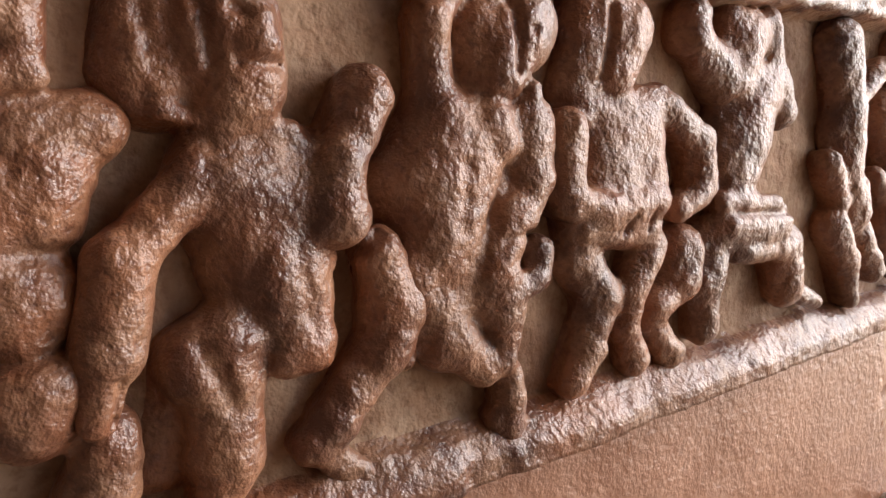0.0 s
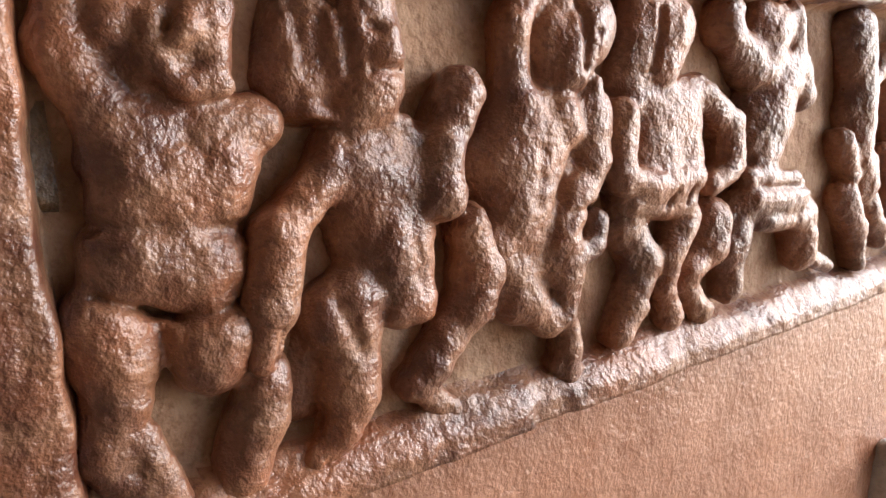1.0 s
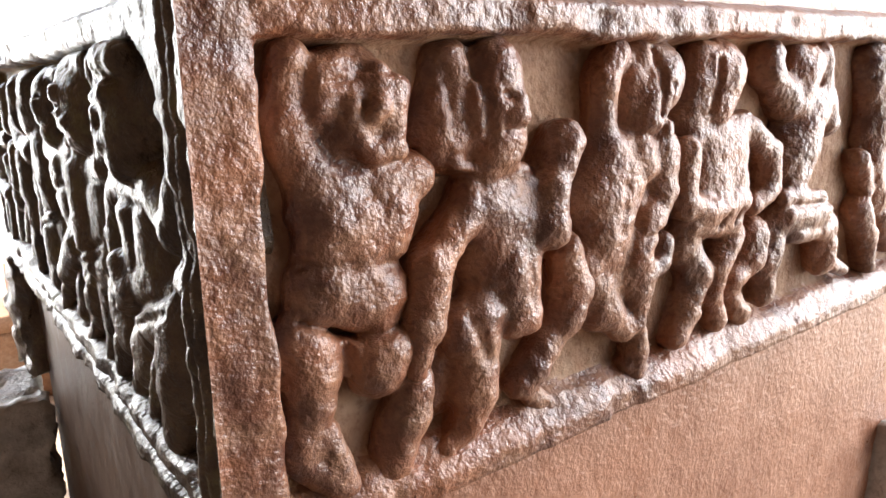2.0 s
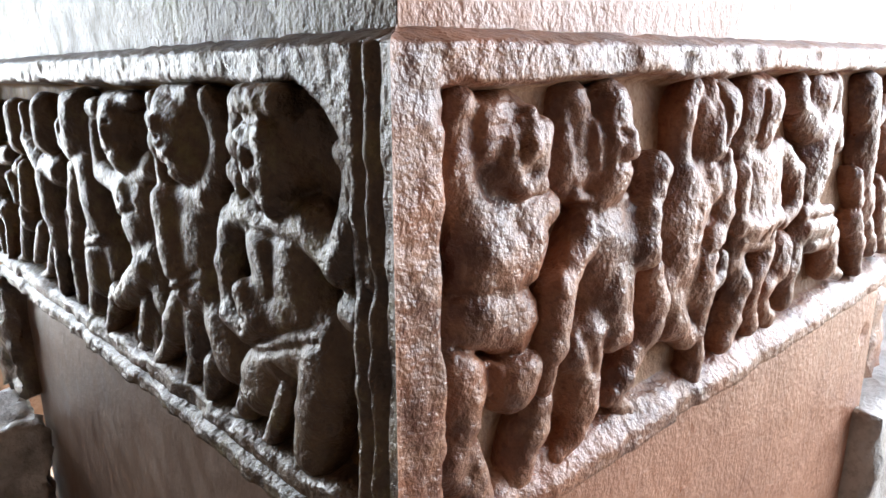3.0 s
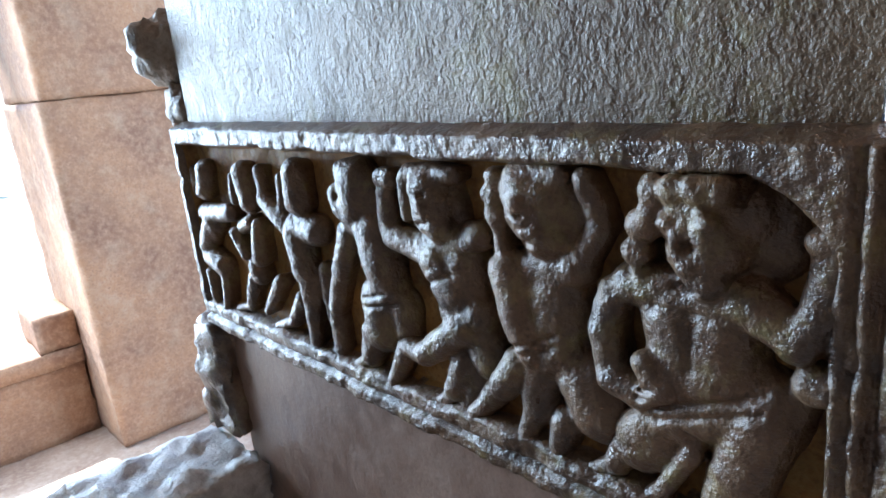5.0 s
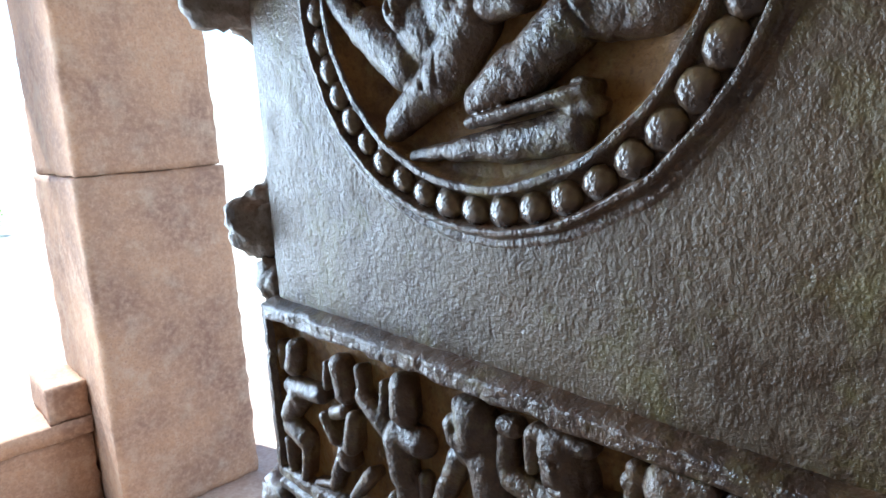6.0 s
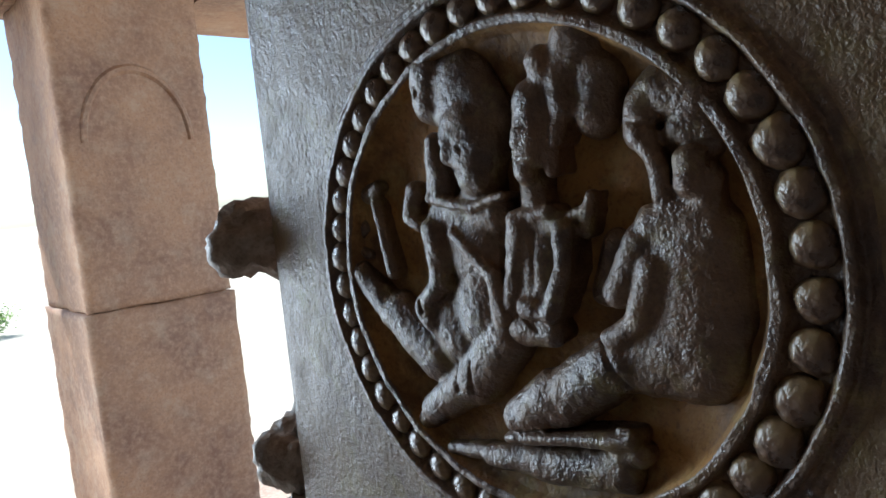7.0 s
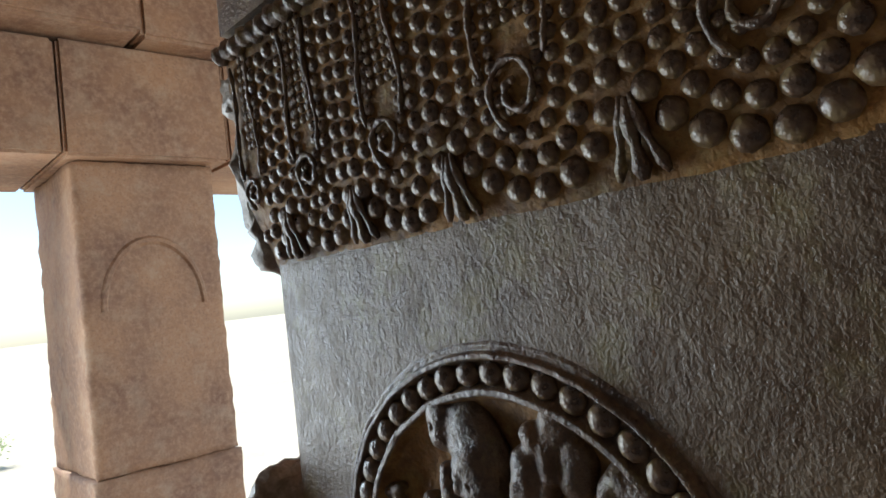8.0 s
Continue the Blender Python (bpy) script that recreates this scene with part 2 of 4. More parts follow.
def rough_block(name, lo, hi, mat, size=0.03, amp=0.006, step=0.012, seed=5):
    """A stone block of many small facets with broken edges."""
    bm = bmesh.new()
    bmesh.ops.create_cube(bm, size=1)
    n = [max(2, int((hi[i] - lo[i]) / step)) for i in range(3)]
    for ax in range(3):
        for e in range(1, n[ax]):
            p = Vector((0, 0, 0))
            p[ax] = e / n[ax] - 0.5
            q = Vector((0, 0, 0))
            q[ax] = 1
            bmesh.ops.bisect_plane(bm, geom=bm.verts[:] + bm.edges[:] + bm.faces[:], plane_co=p, plane_no=q)
    for v in bm.verts:
        v.co = Vector([lo[i] + (v.co[i] + 0.5) * (hi[i] - lo[i]) for i in range(3)])
        mid = [min(v.co[i] - lo[i], hi[i] - v.co[i]) for i in range(3)]
        edge = sum(1 for x in mid if x < step * 0.6)
        c = Vector([(lo[i] + hi[i]) / 2 for i in range(3)])
        v.co += noise.noise_vector(v.co / size + Vector((seed, 0, 0))) * amp
        v.co += noise.noise_vector(v.co / (size * 0.35)) * amp * 0.45
        if edge >= 2:
            v.co += (c - v.co).normalized() * amp * (0.8 + 1.2 * noise.noise(v.co / size))
    for f in bm.faces:
        f.smooth = True
    me = bpy.data.meshes.new(name)
    bm.to_mesh(me)
    bm.free()
    me.materials.append(mat)
    return me


# hidden core that closes the two far sides of the shaft
join_part("shaft_core", box_mesh("shaft_core", (0.06, 0.06, -0.28), (far_u / 1000, far_u / 1000, 2.9), SHAFT_WARM, 0.004), pillar)


def band_sheet(name, place, border, mat, ground, seed, double, chips, sunk, sill):
    """The frieze's frame and sunk ground: top rim, foot rim and corner border, with worn edges."""
    step = 2.0
    us = np.arange(0, W * 1000 + step, step)
    zs = np.arange(0, 228, step)
    u, z = np.meshgrid(us, zs)
    w1, w2 = rubble(u, z, 30, seed, 2) * 2.0, rubble(u, z, 26, seed + 3, 2) * 2.2
    wb = rubble(u, z, 30, seed + 5, 2) * 2.0
    rim = step_up(z, 207 + w1, 213 + w1)
    for cu, cw, cd in chips:
        rim *= 1 - 0.85 * np.exp(-(((u - cu) / cw) ** 4)) * step_up(216 - z, 0, cd)
    foot = 1 - step_up(z, sill + w2, sill + 8 + w2)
    post = 1 - step_up(u, border + wb, border + 6 + wb)
    post2 = step_up(u, W * 1000 - 13, W * 1000 - 8)
    frame_h = np.maximum(np.maximum(rim, foot), np.maximum(post, post2))
    if double:
        # the corner niche is rounded over the large head
        arch = np.hypot((u - 80) / 52, (z - 160) / 52) + 0.02 * w1
        frame_h = np.maximum(frame_h, step_up(arch, 1.0, 1.12) * (u < 80) * (z > 160))
    h = sunk + (29.5 - sunk) * frame_h + 2.5 * (1 - frame_h) * rubble(u, z, 45, seed + 23, 2)
    if double:
        # foot rim: a bead above a narrower fillet; corner post: three upright rolls
        h -= 7 * np.exp(-(((z - 13) / 2.4) ** 2)) * np.clip(foot, 0, 1) * step_up(u, 2, 10)
        h -= 6 * np.exp(-(((u - 11) / 2.4) ** 2)) + 4 * np.exp(-(((u - 20) / 1.8) ** 2))
    else:
        # the foot rim slopes forward under the feet
        h -= 9 * step_up(z, 8, sill + 4) * np.clip(foot, 0, 1) * step_up(u, border, border + 14)
    n = 1.0 * rubble(u, z, 22, seed + 7) + 0.55 * rubble(u, z, 6, seed + 11, 2)
    h += n * (0.35 + 0.65 * frame_h) * step_up(u, 0, 5)
    h -= 2.5 * step_up(rubble(u, z, 34, seed + 19, 3), 0.3, 0.95) * frame_h * step_up(u, 0, 6)
    h = np.minimum(h, 31)
    co = place(u, z, h)
    # weathered top slope back to the shaft, and the underside
    h[:, 0] = 30
    co = place(u, z, h)
    tops, feet = [], []
    for k, (dz, hh) in enumerate(((2.0, 27), (4.5, 20), (6.5, 13), (8, 4))):
        tops.append(place(np.maximum(us, 30 - hh), 226 + dz + 0.9 * lattice(us / 9, us * 0 + k, seed), np.full_like(us, hh) + 0 * us))
    for k, hh in enumerate((0, 10, 16)):
        feet.append(place(np.maximum(us, 30 - hh), -1.5 + 0.8 * lattice(us / 9, us * 0 + k, seed + 2), np.full_like(us, hh)))
    rows = np.concatenate([np.array(feet), co, np.array(tops)], 0)
    low = np.zeros((rows.shape[0] - 1, rows.shape[1] - 1))
    low[3:3 + len(zs) - 1] = (frame_h < 0.35)[:-1, :-1]
    return grid_mesh(name, rows, None, mat, True, ground, low)


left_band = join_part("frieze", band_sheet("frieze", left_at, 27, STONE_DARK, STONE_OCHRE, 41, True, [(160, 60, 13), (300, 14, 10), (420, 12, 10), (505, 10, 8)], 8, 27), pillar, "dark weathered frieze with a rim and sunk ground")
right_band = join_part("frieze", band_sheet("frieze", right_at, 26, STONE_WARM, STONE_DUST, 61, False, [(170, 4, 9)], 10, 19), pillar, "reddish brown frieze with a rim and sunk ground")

# ---- carved figures of the two friezes (plain worn forms) ----
fig = Relief(24, 110, 4, 214, 1.4, 108, 1.2, 4.5)
fig.limb(43, 205, 39, 180, 6, 7, 25)
fig.limb(39, 178, 50, 157, 8, 9, 27)
fig.limb(67, 190, 67, 179, 18, 15, 31)
fig.limb(57, 197, 53, 185, 7, 6, 30)
fig.limb(75, 196, 83, 191, 5, 5, 34)
fig.limb(80, 185, 79, 173, 7, 7, 35)
fig.limb(72, 185, 70, 181, 3, 3, 38)
fig.limb(63, 186, 63, 186, 3, 3, 35)
fig.limb(63, 176, 71, 169, 4, 5, 34)
fig.limb(73, 166, 84, 166, 3, 3, 33)
fig.limb(51, 155, 97, 153, 9, 10, 27)
fig.limb(56, 144, 57, 139, 14, 13, 31)
fig.limb(83, 141, 82, 137, 14, 13, 31)
fig.limb(55, 129, 81, 126, 11, 11, 29)
fig.limb(53, 113, 52, 109, 14, 14, 32)
fig.limb(78, 107, 76, 103, 13, 13, 31)
fig.limb(42, 90, 46, 80, 13, 13, 30)
fig.limb(62, 81, 62, 77, 8, 7, 28)
fig.limb(76, 79, 75, 74, 15, 14, 36)
fig.limb(43, 76, 44, 65, 12, 9, 30)
fig.limb(42, 60, 38, 45, 10, 9, 28)
fig.limb(49, 47, 59, 20, 6, 5, 27)
fig.limb(40, 36, 54, 20, 7, 6, 25)
fig.limb(94, 60, 92, 44, 9, 9, 30)
fig.limb(89, 40, 84, 24, 10, 10, 28)
fig.limb(84, 15, 73, 15, 7, 5, 24)
fig.cut(70, 149, 69, 123, 3, 0.8)
fig.cut(39, 124, 92, 118, 2.4, 2)
fig.cut(68, 116, 67, 93, 2.6, 1.2)
fig.limb(68, 142, 68, 128, 11, 10, 30)
fig.limb(66, 113, 65, 102, 11, 10, 31)
fig.cut(67, 185, 67, 184, 2.2, 1.1)
fig.cut(79, 184, 79, 184, 2, 1.1)
fig.cut(70, 173, 77, 174, 1.8, 1.1)
fig.cut(40, 101, 64, 89, 1.8, 2.6)
fig.cut(64, 89, 89, 91, 1.8, 2.6)
fig.cut(58, 85, 60, 66, 2.4, 2.4)
fig.cut(53, 194, 66, 196, 1.6, 1.6)
fig.cut(60, 200, 80, 197, 1.6, 1.6)
join_part("carved_figure", fig.mesh("carved_figure", right_at, STONE_WARM, 0.9), right_band, "reddish brown worn relief figure")
fig = Relief(82, 213, 6, 215, 1.4, 115, 1.2, 4.5)
fig.limb(118, 198, 116, 169, 12, 15, 27)
fig.limb(111, 184, 111, 169, 6, 7, 25)
fig.limb(139, 198, 137, 186, 12, 14, 35)
fig.limb(139, 182, 140, 165, 14, 12, 36)
fig.limb(127, 191, 129, 172, 4, 6, 31)
fig.limb(144, 184, 144, 177, 3, 4, 38)
fig.limb(143, 160, 135, 158, 7, 6, 32)
fig.limb(116, 157, 135, 152, 2, 2, 27)
fig.limb(134, 152, 156, 151, 2, 3, 28)
fig.limb(127, 142, 161, 142, 8, 9, 28)
fig.limb(126, 136, 114, 125, 8, 7, 32)
fig.limb(111, 123, 101, 114, 7, 7, 34)
fig.limb(101, 113, 96, 90, 9, 9, 37)
fig.limb(95, 88, 91, 70, 8, 6, 36)
fig.limb(142, 130, 149, 112, 19, 21, 33)
fig.limb(134, 136, 135, 132, 11, 11, 32)
fig.limb(158, 130, 158, 127, 12, 12, 32)
fig.limb(152, 101, 156, 80, 20, 13, 34)
fig.limb(161, 76, 151, 74, 7, 6, 32)
fig.limb(184, 163, 174, 142, 9, 8, 34)
fig.limb(171, 140, 169, 125, 7, 11, 38)
fig.limb(169, 121, 172, 118, 9, 7, 38)
fig.limb(189, 106, 197, 85, 8, 12, 31)
fig.limb(195, 83, 192, 69, 12, 10, 32)
fig.limb(132, 83, 125, 77, 12, 13, 33)
fig.limb(132, 71, 129, 45, 11, 11, 32)
fig.limb(130, 41, 125, 29, 10, 7, 30)
fig.limb(124, 24, 113, 18, 6, 5, 27)
fig.limb(119, 78, 110, 42, 10, 11, 16)
fig.limb(188, 64, 171, 46, 10, 8, 28)
fig.limb(171, 43, 161, 37, 7, 7, 27)
fig.limb(167, 31, 183, 15, 5, 6, 24)
fig.cut(124, 204, 130, 171, 2.2, 2.6)
fig.cut(111, 197, 114, 171, 2.4, 1.6)
fig.cut(172, 100, 187, 113, 1.8, 2.4)
fig.cut(169, 106, 180, 115, 1.8, 2)
fig.cut(153, 112, 159, 83, 3, 1.5)
fig.cut(97, 80, 94, 68, 1.6, 2.4)
fig.cut(101, 77, 98, 67, 1.6, 2.4)
fig.cut(136, 187, 138, 186, 2.4, 3)
fig.cut(137, 171, 150, 171, 2, 2.6)
fig.cut(122, 84, 130, 63, 3, 2)
join_part("carved_figure", fig.mesh("carved_figure", right_at, STONE_WARM, 0.9), right_band, "reddish brown worn relief figure")
fig = Relief(187, 280, 9, 215, 1.4, 122, 1.2, 4.5)
fig.limb(222, 204, 213, 191, 7, 6, 28)
fig.limb(212, 188, 216, 162, 6, 9, 28)
fig.limb(257, 191, 256, 190, 18, 18, 34)
fig.limb(251, 185, 243, 170, 15, 9, 35)
fig.limb(241, 202, 238, 194, 9, 9, 28)
fig.limb(236, 189, 238, 170, 9, 10, 29)
fig.limb(243, 186, 243, 170, 6, 5, 31)
fig.limb(258, 165, 258, 163, 3, 3, 32)
fig.limb(216, 153, 259, 154, 8, 8, 28)
fig.limb(225, 144, 227, 132, 21, 23, 33)
fig.limb(219, 127, 219, 111, 24, 20, 34)
fig.limb(239, 152, 242, 144, 8, 7, 34)
fig.limb(259, 150, 261, 131, 11, 10, 35)
fig.limb(260, 127, 255, 115, 8, 7, 34)
fig.limb(248, 113, 240, 96, 9, 10, 36)
fig.limb(264, 98, 263, 87, 6, 6, 34)
fig.limb(257, 85, 246, 83, 5, 5, 35)
fig.limb(239, 91, 245, 74, 9, 8, 35)
fig.limb(216, 101, 205, 94, 15, 13, 30)
fig.limb(224, 94, 232, 86, 13, 11, 30)
fig.limb(212, 84, 221, 65, 13, 12, 30)
fig.limb(225, 62, 238, 49, 9, 7, 30)
fig.limb(249, 71, 246, 53, 7, 6, 32)
fig.limb(252, 45, 253, 19, 6, 7, 28)
fig.limb(246, 23, 267, 15, 4, 4, 24)
fig.limb(197, 64, 201, 61, 5, 4, 24)
fig.cut(246, 205, 247, 172, 2.2, 3)
fig.cut(235, 114, 244, 133, 2, 2)
fig.cut(240, 106, 256, 107, 1.8, 2.2)
fig.cut(222, 137, 220, 112, 3, 1.4)
fig.cut(253, 188, 254, 187, 2, 3)
join_part("carved_figure", fig.mesh("carved_figure", right_at, STONE_WARM, 0.9), right_band, "reddish brown worn relief figure")
fig = Relief(266, 393, 18, 215, 1.4, 129, 1.2, 4.5)
fig.limb(315, 194, 316, 192, 16, 17, 34)
fig.limb(314, 189, 310, 173, 15, 11, 34)
fig.limb(297, 201, 294, 189, 10, 10, 28)
fig.limb(294, 186, 292, 167, 9, 12, 27)
fig.limb(303, 200, 299, 174, 5, 6, 31)
fig.limb(293, 155, 343, 160, 7, 8, 28)
fig.limb(316, 143, 315, 126, 24, 25, 32)
fig.limb(331, 148, 336, 124, 14, 13, 32)
fig.limb(279, 149, 278, 124, 8, 8, 36)
fig.limb(280, 116, 299, 113, 6, 7, 37)
fig.limb(304, 111, 336, 113, 7, 7, 37)
fig.limb(350, 157, 373, 141, 7, 8, 31)
fig.limb(377, 138, 381, 118, 9, 9, 31)
fig.limb(377, 113, 360, 106, 7, 6, 31)
fig.limb(291, 105, 335, 100, 9, 9, 33)
fig.limb(294, 90, 309, 70, 11, 11, 29)
fig.limb(309, 67, 303, 47, 11, 9, 29)
fig.limb(302, 45, 291, 29, 9, 6, 28)
fig.limb(342, 90, 330, 72, 10, 8, 31)
fig.limb(331, 69, 327, 51, 7, 7, 29)
fig.limb(330, 47, 337, 31, 6, 8, 27)
fig.limb(369, 84, 369, 71, 13, 15, 31)
fig.limb(368, 67, 349, 57, 11, 8, 29)
fig.limb(348, 49, 366, 29, 6, 8, 26)
fig.limb(301, 52, 297, 32, 8, 8, 16)
fig.cut(302, 200, 298, 171, 2.2, 3)
fig.cut(316, 110, 312, 100, 1.6, 2)
fig.cut(330, 110, 329, 100, 1.6, 2)
join_part("carved_figure", fig.mesh("carved_figure", right_at, STONE_WARM, 0.9), right_band, "reddish brown worn relief figure")
fig = Relief(355, 515, 26, 215, 1.4, 136, 1.2, 4.5)
fig.limb(369, 202, 369, 193, 9, 10, 29)
fig.limb(370, 190, 397, 173, 8, 12, 30)
fig.limb(414, 193, 413, 193, 16, 14, 33)
fig.limb(410, 189, 409, 179, 13, 11, 32)
fig.limb(402, 203, 401, 191, 8, 9, 27)
fig.limb(432, 202, 438, 178, 8, 9, 29)
fig.limb(401, 171, 438, 169, 10, 10, 30)
fig.limb(424, 160, 420, 144, 22, 22, 33)
fig.limb(416, 139, 411, 117, 22, 18, 32)
fig.limb(393, 109, 438, 104, 5, 4, 33)
fig.limb(402, 94, 448, 90, 12, 12, 35)
fig.limb(416, 79, 457, 75, 7, 6, 32)
fig.limb(466, 76, 474, 48, 13, 11, 31)
fig.limb(489, 42, 507, 34, 6, 5, 27)
fig.limb(396, 84, 389, 64, 15, 12, 30)
fig.limb(391, 62, 393, 37, 9, 8, 28)
fig.limb(454, 155, 447, 170, 10, 9, 29)
fig.cut(402, 101, 459, 97, 2, 2)
join_part("carved_figure", fig.mesh("carved_figure", right_at, STONE_WARM, 0.9), right_band, "reddish brown worn relief figure")
fig = Relief(492, 604, 17, 213, 1.5, 143, 1.08, 4.5)
fig.limb(516, 194, 530, 155, 17, 14, 32)
fig.limb(570, 182, 542, 162, 7, 7, 28)
fig.limb(531, 143, 539, 110, 17, 13, 31)
fig.limb(510, 124, 529, 96, 7, 7, 29)
fig.limb(545, 101, 552, 87, 15, 15, 31)
fig.limb(524, 82, 544, 57, 11, 9, 30)
fig.limb(544, 57, 555, 27, 8, 6, 28)
fig.limb(563, 72, 586, 42, 10, 8, 29)
join_part("carved_figure", fig.mesh("carved_figure", right_at, STONE_WARM), right_band, "reddish brown worn relief figure")
fig = Relief(558, 663, 27, 215, 1.5, 150, 1.08, 4.5)
fig.limb(599, 199, 606, 165, 14, 12, 31)
fig.limb(587, 153, 597, 120, 17, 14, 31)
fig.limb(573, 110, 596, 88, 7, 7, 29)
fig.limb(621, 145, 642, 106, 8, 8, 30)
fig.limb(600, 112, 601, 84, 15, 13, 31)
fig.limb(591, 80, 604, 58, 9, 8, 29)
fig.limb(626, 80, 645, 50, 10, 8, 29)
fig.limb(604, 58, 628, 36, 7, 6, 27)
join_part("carved_figure", fig.mesh("carved_figure", right_at, STONE_WARM), right_band, "reddish brown worn relief figure")
fig = Relief(584, 687, 17, 198, 1.5, 157, 0.98, 2.6)
fig.limb(641, 183, 648, 161, 13, 12, 31)
fig.limb(674, 181, 674, 156, 6, 6, 24)
fig.limb(659, 135, 597, 141, 11, 10, 29)
fig.limb(644, 127, 668, 98, 17, 13, 32)
fig.limb(665, 85, 638, 77, 15, 15, 32)
fig.limb(671, 64, 667, 27, 8, 6, 29)
fig.limb(632, 68, 638, 30, 8, 6, 30)
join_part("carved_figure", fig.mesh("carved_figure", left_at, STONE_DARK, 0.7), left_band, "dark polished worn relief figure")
fig = Relief(505, 626, 24, 200, 1.5, 164, 0.98, 2.6)
fig.limb(556, 185, 551, 157, 13, 13, 31)
fig.limb(580, 180, 584, 154, 5, 5, 25)
fig.limb(572, 129, 552, 137, 8, 8, 28)
fig.limb(584, 122, 569, 101, 7, 7, 31)
fig.limb(535, 134, 544, 101, 9, 10, 31)
fig.limb(556, 90, 553, 82, 12, 12, 31)
fig.limb(565, 77, 582, 42, 9, 7, 29)
fig.limb(583, 41, 619, 31, 5, 5, 24)
fig.limb(515, 80, 547, 44, 8, 6, 27)
join_part("carved_figure", fig.mesh("carved_figure", left_at, STONE_DARK, 0.7), left_band, "dark polished worn relief figure")
fig = Relief(419, 542, 21, 207, 1.5, 171, 0.98, 2.6)
fig.limb(456, 190, 456, 165, 15, 15, 33)
fig.limb(483, 184, 488, 157, 6, 6, 25)
fig.limb(521, 189, 519, 163, 7, 7, 26)
fig.limb(519, 163, 486, 142, 9, 12, 29)
fig.limb(467, 141, 436, 140, 15, 15, 30)
fig.limb(469, 131, 462, 101, 20, 16, 33)
fig.limb(458, 96, 458, 80, 16, 14, 31)
fig.limb(458, 77, 457, 34, 11, 7, 30)
fig.limb(476, 71, 497, 44, 8, 7, 28)
fig.limb(497, 44, 534, 29, 6, 5, 25)
fig.limb(436, 105, 434, 59, 8, 7, 22)
join_part("carved_figure", fig.mesh("carved_figure", left_at, STONE_DARK, 0.7), left_band, "dark polished worn relief figure")
fig = Relief(311, 445, 14, 210, 1.45, 178, 1.14, 3)
fig.limb(366, 188, 364, 176, 18, 18, 36)
fig.limb(383, 178, 380, 170, 10, 10, 36)
fig.limb(371, 168, 371, 164, 14, 11, 35)
fig.limb(376, 198, 361, 196, 7, 7, 33)
fig.limb(354, 184, 352, 172, 12, 12, 26)
fig.limb(375, 156, 350, 156, 10, 11, 30)
fig.limb(353, 150, 349, 128, 19, 19, 34)
fig.limb(348, 123, 343, 104, 18, 17, 33)
fig.limb(385, 146, 403, 111, 10, 9, 30)
fig.limb(408, 104, 420, 75, 9, 8, 28)
fig.limb(355, 92, 355, 68, 22, 18, 34)
fig.limb(366, 64, 374, 42, 14, 10, 31)
fig.limb(381, 36, 398, 25, 6, 5, 26)
fig.limb(332, 90, 328, 72, 16, 12, 26)
fig.limb(424, 68, 423, 36, 8, 8, 25)
fig.limb(425, 33, 436, 24, 7, 6, 24)
fig.cut(366, 96, 336, 105, 1.6, 2.4)
fig.cut(367, 89, 330, 97, 1.6, 2)
fig.cut(378, 180, 377, 178, 1.6, 3)
join_part("carved_figure", fig.mesh("carved_figure", left_at, STONE_DARK, 0.7), left_band, "dark polished worn relief figure")
fig = Relief(222, 353, 12, 209, 1.45, 185, 1.14, 3)
fig.limb(277, 186, 272, 174, 19, 18, 30)
fig.limb(280, 190, 275, 178, 14, 15, 38)
fig.limb(276, 172, 268, 166, 13, 11, 38)
fig.limb(303, 196, 304, 170, 6, 5, 29)
fig.limb(299, 200, 255, 200, 6, 6, 29)
fig.limb(275, 186, 273, 180, 3, 4, 40)
fig.limb(330, 194, 322, 194, 7, 7, 29)
fig.limb(331, 182, 332, 156, 8, 9, 28)
fig.limb(327, 150, 287, 144, 9, 11, 30)
fig.limb(288, 148, 237, 162, 11, 9, 29)
fig.limb(278, 140, 266, 119, 17, 17, 34)
fig.limb(259, 140, 261, 118, 18, 17, 30)
fig.limb(268, 103, 246, 104, 14, 13, 30)
fig.limb(258, 93, 296, 66, 12, 9, 36)
fig.limb(307, 63, 319, 65, 7, 7, 32)
fig.limb(325, 61, 344, 28, 9, 6, 30)
fig.limb(249, 90, 240, 72, 17, 14, 28)
fig.limb(263, 65, 274, 42, 10, 8, 30)
fig.limb(280, 34, 296, 21, 6, 6, 27)
fig.limb(255, 57, 263, 32, 13, 9, 24)
fig.cut(291, 186, 288, 186, 1.6, 3)
fig.cut(275, 188, 273, 188, 1.6, 3)
fig.cut(281, 168, 270, 170, 1.6, 2.6)
fig.cut(289, 121, 259, 134, 2, 2)
join_part("carved_figure", fig.mesh("carved_figure", left_at, STONE_DARK, 0.7), left_band, "dark polished worn relief figure")
fig = Relief(128, 263, 9, 215, 1.45, 192, 1.14, 3)
fig.limb(178, 185, 182, 172, 24, 23, 29)
fig.limb(193, 194, 183, 188, 16, 20, 38)
fig.limb(189, 184, 179, 172, 16, 14, 39)
fig.limb(216, 202, 215, 200, 6, 7, 31)
fig.limb(221, 192, 218, 190, 6, 6, 31)
fig.limb(218, 180, 215, 178, 6, 6, 32)
fig.limb(214, 170, 213, 158, 4, 4, 30)
fig.limb(200, 205, 168, 206, 7, 6, 31)
fig.limb(189, 192, 187, 182, 3, 4, 42)
fig.limb(184, 174, 178, 176, 3, 3, 41)
fig.limb(153, 205, 152, 202, 6, 6, 30)
fig.limb(150, 196, 144, 180, 7, 7, 28)
fig.limb(144, 178, 164, 154, 7, 11, 28)
fig.limb(219, 142, 163, 152, 10, 11, 29)
fig.limb(210, 142, 205, 122, 14, 13, 37)
